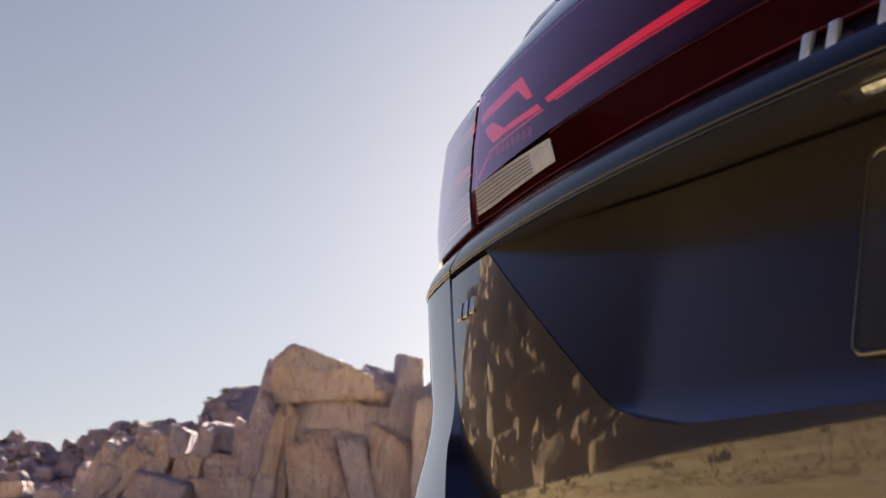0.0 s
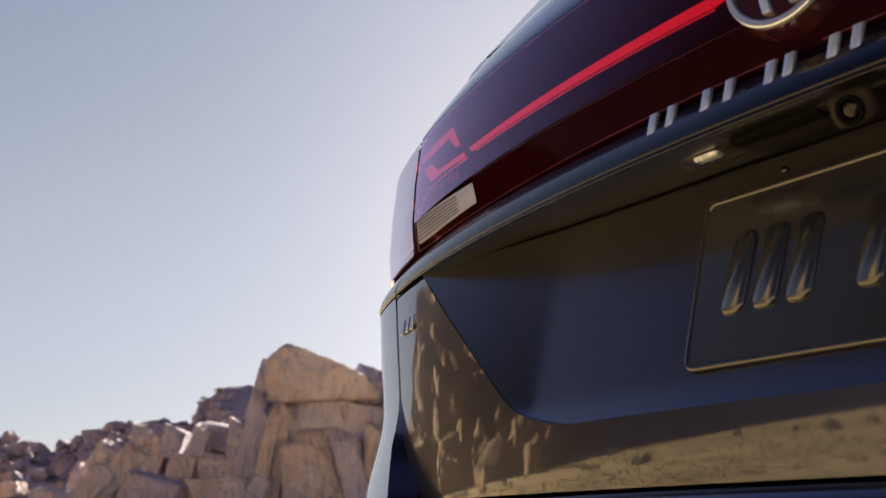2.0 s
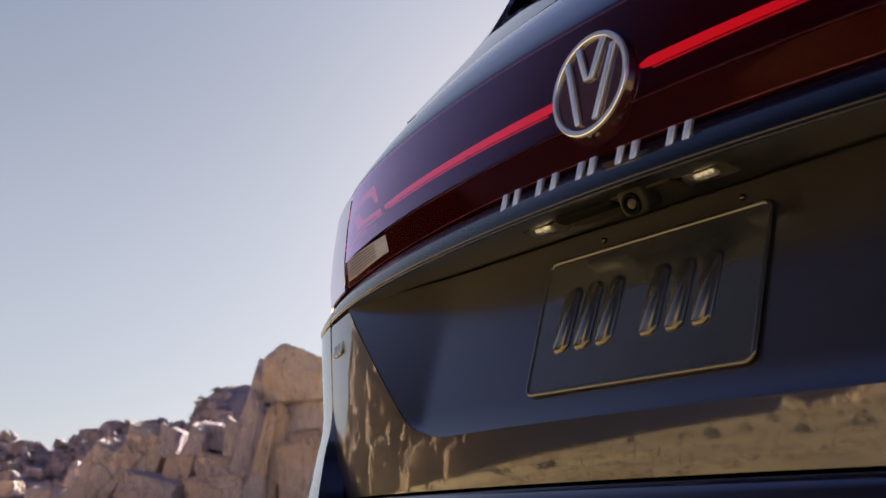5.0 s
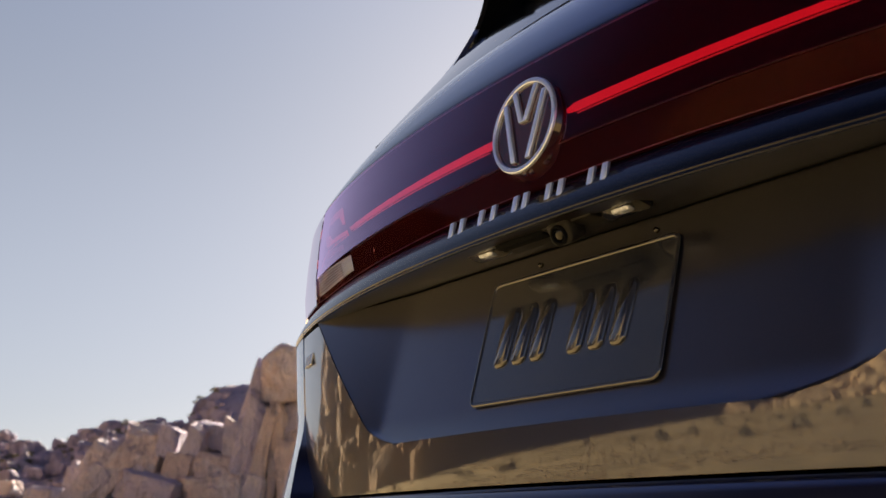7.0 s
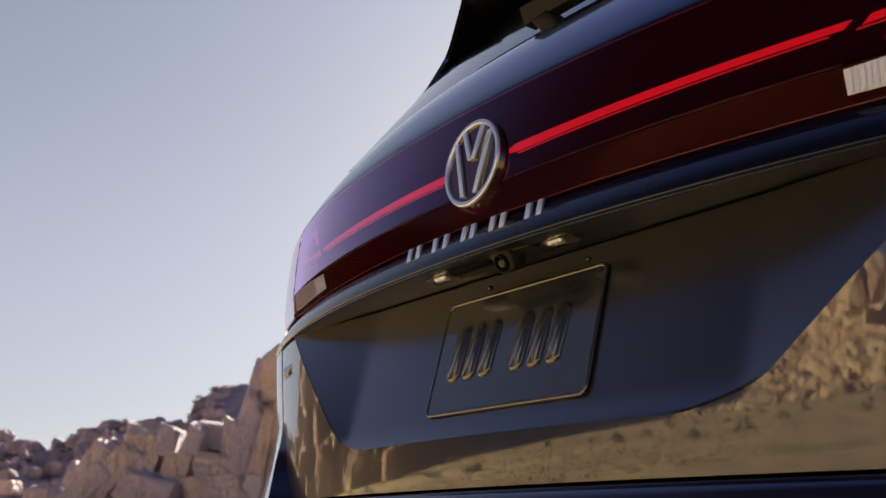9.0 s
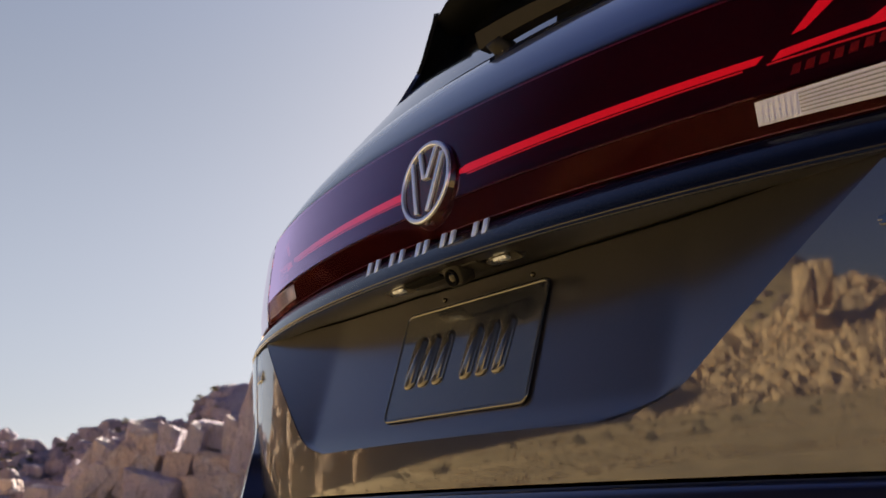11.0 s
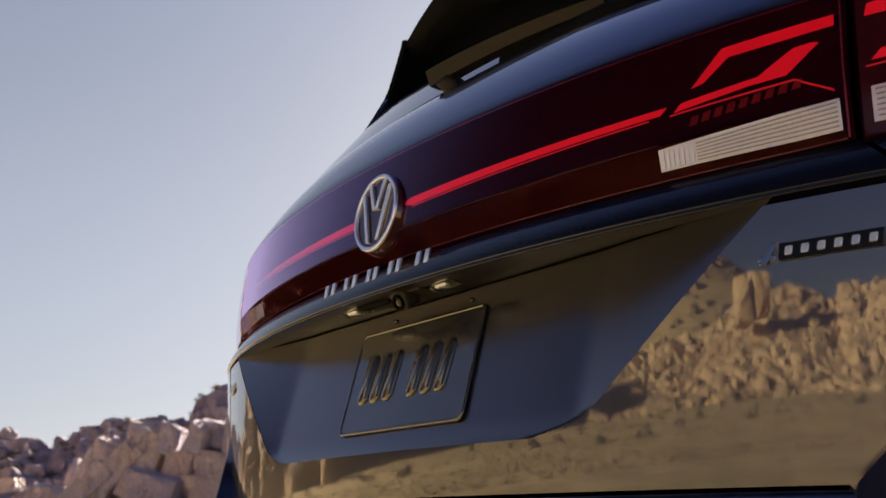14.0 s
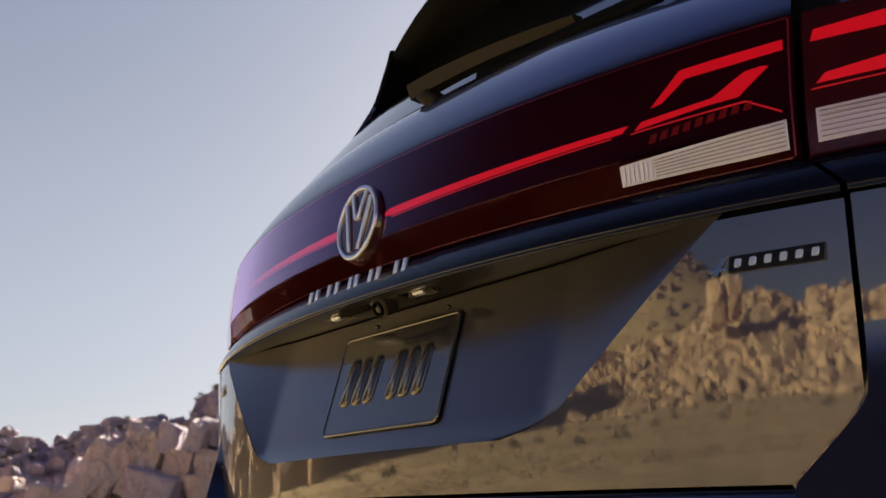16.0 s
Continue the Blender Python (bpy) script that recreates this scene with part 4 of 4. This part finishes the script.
def joint_planes(seed, taper):
    """Planes of a jointed block: sides, a face that leans back, a broken top and two knocked-off corners."""
    g = np.random.default_rng(seed)
    j = g.uniform(-0.17, 0.17, (8, 3))
    planes = np.array([(-1, -0.1, -taper), (1, -0.1, -taper), (0, -1, 0.30), (0.1, -0.15, 1), (0, 0, -1), (0, 1, 0.1), (-0.7, -0.6, 0.6), (0.7, -0.6, 0.5)]) + j
    return [(*p, k) for p, k in zip(planes.tolist(), (0.5, 0.5, 0.5, 0.5, 0.5, 0.5, g.uniform(0.62, 0.85), g.uniform(0.62, 0.85)))]


# u across the view, d ahead, height of the middle, width, tallness, thickness, lean, taper
SLABS = [
    (-16.1, 96.0, 11.8, 1.1, 5.0, 2, 12, 0),
    (-15.8, 94.0, 7.3, 1.8, 9.1, 4, 12, 0),
    (-14.4, 93.6, 7.1, 1.3, 9.3, 4, 10, 0),
    (-13.5, 94.0, 6.8, 1.1, 9.1, 4, 5, 0),
    (-17.4, 95.0, 7.4, 2.1, 4.7, 3, 4, 0.05),
    (-20.6, 94.5, 7.1, 1.7, 5.0, 3, 12, 0),
    (-22.7, 95.0, 8.0, 1.9, 2.8, 3, 6, 0),
    (-21.7, 94.0, 5.8, 2.0, 2.9, 3, 12, 0),
    (-26.9, 93.5, 5.2, 2.2, 5.4, 3, 38, 0),
    (-28.6, 93.0, 4.4, 2.1, 4.2, 3, 42, 0),
    (-25.3, 93.0, 4.4, 1.6, 3.5, 2, 25, 0),
]
BLOCKS = [
    (-9.6, 96.5, 7.4, 8.6, 9.4, 6, -3, 0),
    (-11.0, 92.5, 4.8, 4.5, 5.9, 3, -8, -0.06),
    (-7.5, 92.6, 5.3, 2.4, 6.1, 3, -15, 0),
    (-18.4, 93.5, 5.9, 3.8, 2.4, 4, 0, 0),
    (-19.4, 97.0, 8.6, 2.6, 2.6, 3, 5, 0),
    (-24.6, 95.0, 7.0, 3.6, 4.5, 4, 2, 0.14),
    (-28.4, 94.5, 6.9, 1.9, 2.3, 2, 22, 0),
    (-27.6, 95.0, 7.4, 0.9, 1.6, 2, 14, 0),
    (-22.8, 92.0, 3.9, 4.8, 2.7, 4, 4, 0),
    (-18.1, 91.5, 3.6, 5.2, 2.6, 4, -3, 0),
]
MORE_BLOCKS = [
    (-15.4, 91.8, 3.9, 2.8, 3.1, 3, 8, 0),
    (-3.9, 97.0, 10.6, 2.8, 8.4, 4, 3, 0),
    (-4.4, 94.0, 5.0, 3.6, 8.0, 4, -6, 0),
    (-1.4, 94.0, 7.0, 3.4, 12.0, 5, 4, 0),
    (-32.0, 92.0, 3.2, 3.2, 1.8, 3, 6, 0),
    (-35.6, 93.0, 4.2, 2.2, 1.3, 2, -8, 0),
    (-31.0, 97.0, 5.4, 2.0, 1.5, 2, 15, 0),
]
STONE = "large weathered granite boulder in the rock outcrop"
for i, (u, d, h, w, t, thick, lean, taper) in enumerate(SLABS + BLOCKS + MORE_BLOCKS):
    m = rock_pose(u, d, h, 1.5, 1.5, 0, lean) @ Matrix.Diagonal((w, thick * 1.13, t, 1))
    rock = rocks("boulder", [boulder(m, 100 + i, 5, 0.045, 0.6, joint_planes(40 + i, taper))], rock_mat)
    tagged(rock, "tall jointed granite slab leaning in the rock outcrop" if i < len(SLABS) else STONE, "boulder", group="boulders of the outcrop")
for u, d, h, w, t, turn, lean, planes, says in ((-11.05, 95, 14.0, 6.4, 3.9, 0, 0, CAP, "huge rounded granite cap stone lying on the outcrop"), (-6.4, 97, 12.6, 3.2, 3.4, 30, 0, None, STONE), (-9.5, 99.5, 6.0, 12.0, 10.0, 30, 0, None, STONE), (-18.5, 99.5, 5.0, 9.0, 6.6, 10, 0, None, STONE)):
    rock = rocks("boulder", [boulder(rock_pose(u, d, h, w, t, turn, lean), int(100 * d + h), 5, 0.035, 0.6, planes)], rock_mat)
    tagged(rock, says, "boulder", group="boulders of the outcrop")

# the slope of rubble round them
CREST = [(-0.47, 0.080), (-0.41, 0.086), (-0.393, 0.083), (-0.374, 0.084), (-0.350, 0.070), (-0.324, 0.087), (-0.299, 0.094), (-0.279, 0.100), (-0.244, 0.0985), (-0.226, 0.0955), (-0.220, 0.117), (-0.195, 0.130), (-0.175, 0.134), (-0.06, 0.12), (0.10, 0.08)]


def slope(u, d):
    """Height of the rubble slope: it climbs to its crest at 140 m."""
    k = min(1, max(0, (d - 84) / 56)) ** 0.8
    bumps = 0.9 * noise.noise((u * 0.16, d * 0.16, 2.0)) + 0.5 * noise.noise((u * 0.5, d * 0.5, 5.0))
    top = table(CREST, u / d) * d * 1.0
    if d > 140:
        top *= 1 - ease(140, 200, d) * 0.8
    return max(-0.5, k * top + bumps * min(1, k * 3) * 0.8)


pieces = []
us, ds = spread(-70, 16, 150), spread(80, 200, 110)
grid = np.array([ahead(u, d, slope(u, d))[:] for d in ds for u in us])
nu = len(us)
pieces.append((grid, np.array([[j * nu + i, j * nu + i + 1, (j + 1) * nu + i + 1, (j + 1) * nu + i] for j in range(len(ds) - 1) for i in range(nu - 1)])))
rnd = random.Random(5)
for i in range(1900):
    d = rnd.uniform(86, 141)
    u = rnd.uniform(-0.46, 0.02) * d
    w = 0.4 + 1.6 * rnd.random() ** 2.4
    t = w * rnd.uniform(0.6, 1.1)
    if -0.19 < u / d < -0.03 and d > 104:
        continue
    pieces.append(boulder(rock_pose(u, d, slope(u, d) + t * 0.15, w, t, rnd.uniform(0, 360), rnd.uniform(-18, 18)), 1000 + i, 2 if w < 1.6 else 3, 0.06))
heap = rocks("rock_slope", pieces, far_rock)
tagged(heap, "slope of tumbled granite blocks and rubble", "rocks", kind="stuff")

# the outcrops on the other sides, which show in the car's paint
RIDGE = [(171, 0.5), (175, 2.0), (178, 5.0), (181, 11.0), (185, 15.5), (190, 16.5), (196, 17.5), (200, 17.5), (203, 14.0), (206, 11.0), (212, 9.0), (220, 7.5), (226, 6.5), (232, 5.0), (240, 4.0), (247, 4.6), (255, 5.4), (259, 7.8), (264, 8.6), (268, 6.6), (273, 8.0), (281, 6.5), (292, 7.5), (310, 4.0)]


def ridge_height(deg, d):
    near = 60 if deg < 206 else 84
    k = min(1, max(0, (d - near + 4) / 38))
    top = math.tan(radians(table(RIDGE, deg) * (0.84 + 0.24 * noise.noise((deg * 0.35, 2, 0))))) * d
    return top * k * 0.9 * (1 - ease(near + 40, near + 75, d)) + (0.9 * noise.noise((deg * 0.6, d * 0.2, 4)) + 0.7 * noise.noise((deg * 1.9, d * 0.7, 8))) * k


for lo, hi in ((171, 206), (206, 314)):
    degs, dd = spread(lo, hi, 120 if lo < 200 else 220), spread(56 if lo < 200 else 80, 160, 50)
    grid = np.array([(d * math.cos(radians(a)), d * math.sin(radians(a)), ridge_height(a, d)) for d in dd for a in degs])
    nu = len(degs)
    pieces = [(grid, np.array([[j * nu + i, (j + 1) * nu + i, (j + 1) * nu + i + 1, j * nu + i + 1] for j in range(len(dd) - 1) for i in range(nu - 1)]))]
    near = 60 if lo < 200 else 84
    for i in range(1500 if lo < 200 else 3900):
        deg = rnd.uniform(175, 207) if lo < 200 else rnd.choice((rnd.uniform(205, 312), rnd.uniform(206, 240), rnd.uniform(240, 284), rnd.uniform(240, 284)))
        a = radians(deg)
        d = near + 48 * rnd.random() ** 0.8 - 10 * rnd.random() - 4 + 5 * noise.noise((deg * 0.25, 7, 0))
        w = (0.5 + 4.2 * rnd.random() ** 5) * (1.25 if lo < 200 else 0.9)
        t = w * rnd.uniform(0.7, 1.5) * (1.6 if lo < 200 else 1)
        m = Matrix.Translation((d * math.cos(a), d * math.sin(a), ridge_height(deg, d) + 0.3 - (0.30 if lo < 200 else 0.40) * t)) @ Matrix.Rotation(rnd.uniform(0, 6.28), 4, "Z") @ Matrix.Rotation(rnd.uniform(-0.4, 0.4), 4, "X") @ Matrix.Diagonal((w / 1.5, w / 1.7, t / 1.5, 1))
        pieces.append(boulder(m, 3000 + i + lo, 3 if w > 1.8 else 2, 0.05, 0.56))
    if lo < 200:
        ridge = rocks("rock_cliff", pieces, cliff_rock)
        tagged(ridge, "steep granite cliff coloured dark brown for its own shade", "rocks", kind="stuff")
        continue
    for i, (deg, d, h, w, t) in enumerate(((258.6, 98, 10.4, 2.5, 3.8), (260.6, 99, 11.2, 2.7, 4.2))):
        m = Matrix.Translation((d * math.cos(radians(deg)), d * math.sin(radians(deg)), h)) @ Matrix.Diagonal((w / 1.5, w / 1.5, t / 1.5, 1))
        pieces.append(boulder(m, 9100 + i, 4, 0.06, 0.92))
    ridge = rocks("rock_ridge", pieces, sunlit_rock)
    tagged(ridge, "granite boulder ridge beyond the clearing, coloured sunlit gold", "rocks", kind="stuff")

pieces = []
for i in range(520):
    deg, d = rnd.uniform(238, 262), rnd.uniform(190, 285)
    x, y = d * math.cos(radians(deg)), d * math.sin(radians(deg))
    w = 0.8 + 3.6 * rnd.random() ** 2.5
    m = Matrix.Translation((x, y, hill(x, y) - 0.1 * w)) @ Matrix.Rotation(rnd.uniform(0, 6.28), 4, "Z") @ Matrix.Diagonal((w / 1.5, w / 1.6, w / 1.9, 1))
    pieces.append(boulder(m, 7000 + i, 2, 0.05, 0.56))
hill_rocks = rocks("hill_rocks", pieces, cliff_rock)
tagged(hill_rocks, "dark brown stones scattered over the far hill", "rocks", kind="stuff")

# dry shrubs on the slopes: many small leaves on short twigs
shrub_mat = mottle(material("dry_shrub", (0.07, 0.07, 0.03), rough=0.9), (0.09, 0.085, 0.035), (0.22, 0.18, 0.085), 0.6)


def shrub(p, size, g):
    n = 70
    c = g.normal(0, 1, (n, 3))
    c /= np.linalg.norm(c, axis=1)[:, None]
    c *= (g.uniform(0.25, 1, n) ** 0.5)[:, None] * np.array([1, 1, 0.75]) * size * g.uniform(0.7, 1.2)
    c[:, 2] = np.abs(c[:, 2])
    a, b = g.normal(0, 1, (n, 3)), g.normal(0, 1, (n, 3))
    k = size * 0.16
    a, b = a / np.linalg.norm(a, axis=1)[:, None] * k, b / np.linalg.norm(b, axis=1)[:, None] * k
    c = c + np.array(p)
    v = np.stack([c - a, c + b, c + a, c - b], axis=1).reshape(-1, 3)
    return v, np.arange(4 * n).reshape(-1, 4)


g = np.random.default_rng(11)
pieces = []
for _ in range(420):
    d = g.uniform(100, 141)
    u = g.uniform(-0.46, -0.2) * d
    pieces.append(shrub(ahead(u, d, slope(u, d) + 0.1), g.uniform(0.25, 0.7), g))
for _ in range(220):
    deg, d = g.uniform(172, 312), g.uniform(26, 95)
    a = radians(deg)
    x, y = d * math.cos(a), d * math.sin(a)
    pieces.append(shrub((x, y, hill(x, y)), g.uniform(0.15, 0.5), g))
bushes = rocks("shrubs", pieces, shrub_mat)
tagged(bushes, "scattered dry olive-brown desert shrubs", "shrubs", kind="stuff")


# golden dry grass tufts on the flat behind the car: a few upright blades each
grass_mat = mottle(material("dry_grass", (0.55, 0.42, 0.18), rough=0.9), (0.28, 0.20, 0.08), (0.46, 0.33, 0.145), 0.2)


def tuft(p, size, g):
    n = 9
    foot = np.array(p) + g.normal(0, 0.35 * size, (n, 3)) * np.array([1, 1, 0])
    lean = g.normal(0, 0.30, (n, 3)) * size
    lean[:, 2] = size * g.uniform(0.6, 1.1, n)
    a = g.uniform(0, 6.28, n)
    wide = np.stack([np.cos(a), np.sin(a), np.zeros(n)], axis=1) * size * 0.16
    v = np.stack([foot - wide, foot + wide, foot + lean + wide * 0.3, foot + lean - wide * 0.3], axis=1).reshape(-1, 3)
    return v, np.arange(4 * n).reshape(-1, 4)


pieces = []
for _ in range(13000):
    deg, d = g.uniform(176, 330), 14 + 76 * g.uniform() ** 1.3
    a = radians(deg)
    x, y = d * math.cos(a), d * math.sin(a)
    if noise.noise((x * 0.11, y * 0.11, 3.1)) < -0.12:
        continue
    pieces.append(tuft((x, y, hill(x, y) if d > 8 else 0), g.uniform(0.025, 0.06) * (1 + d * 0.02), g))
grass = rocks("dry_grass", pieces, grass_mat)
tagged(grass, "sparse golden dry grass on the desert flat", "grass", kind="stuff")
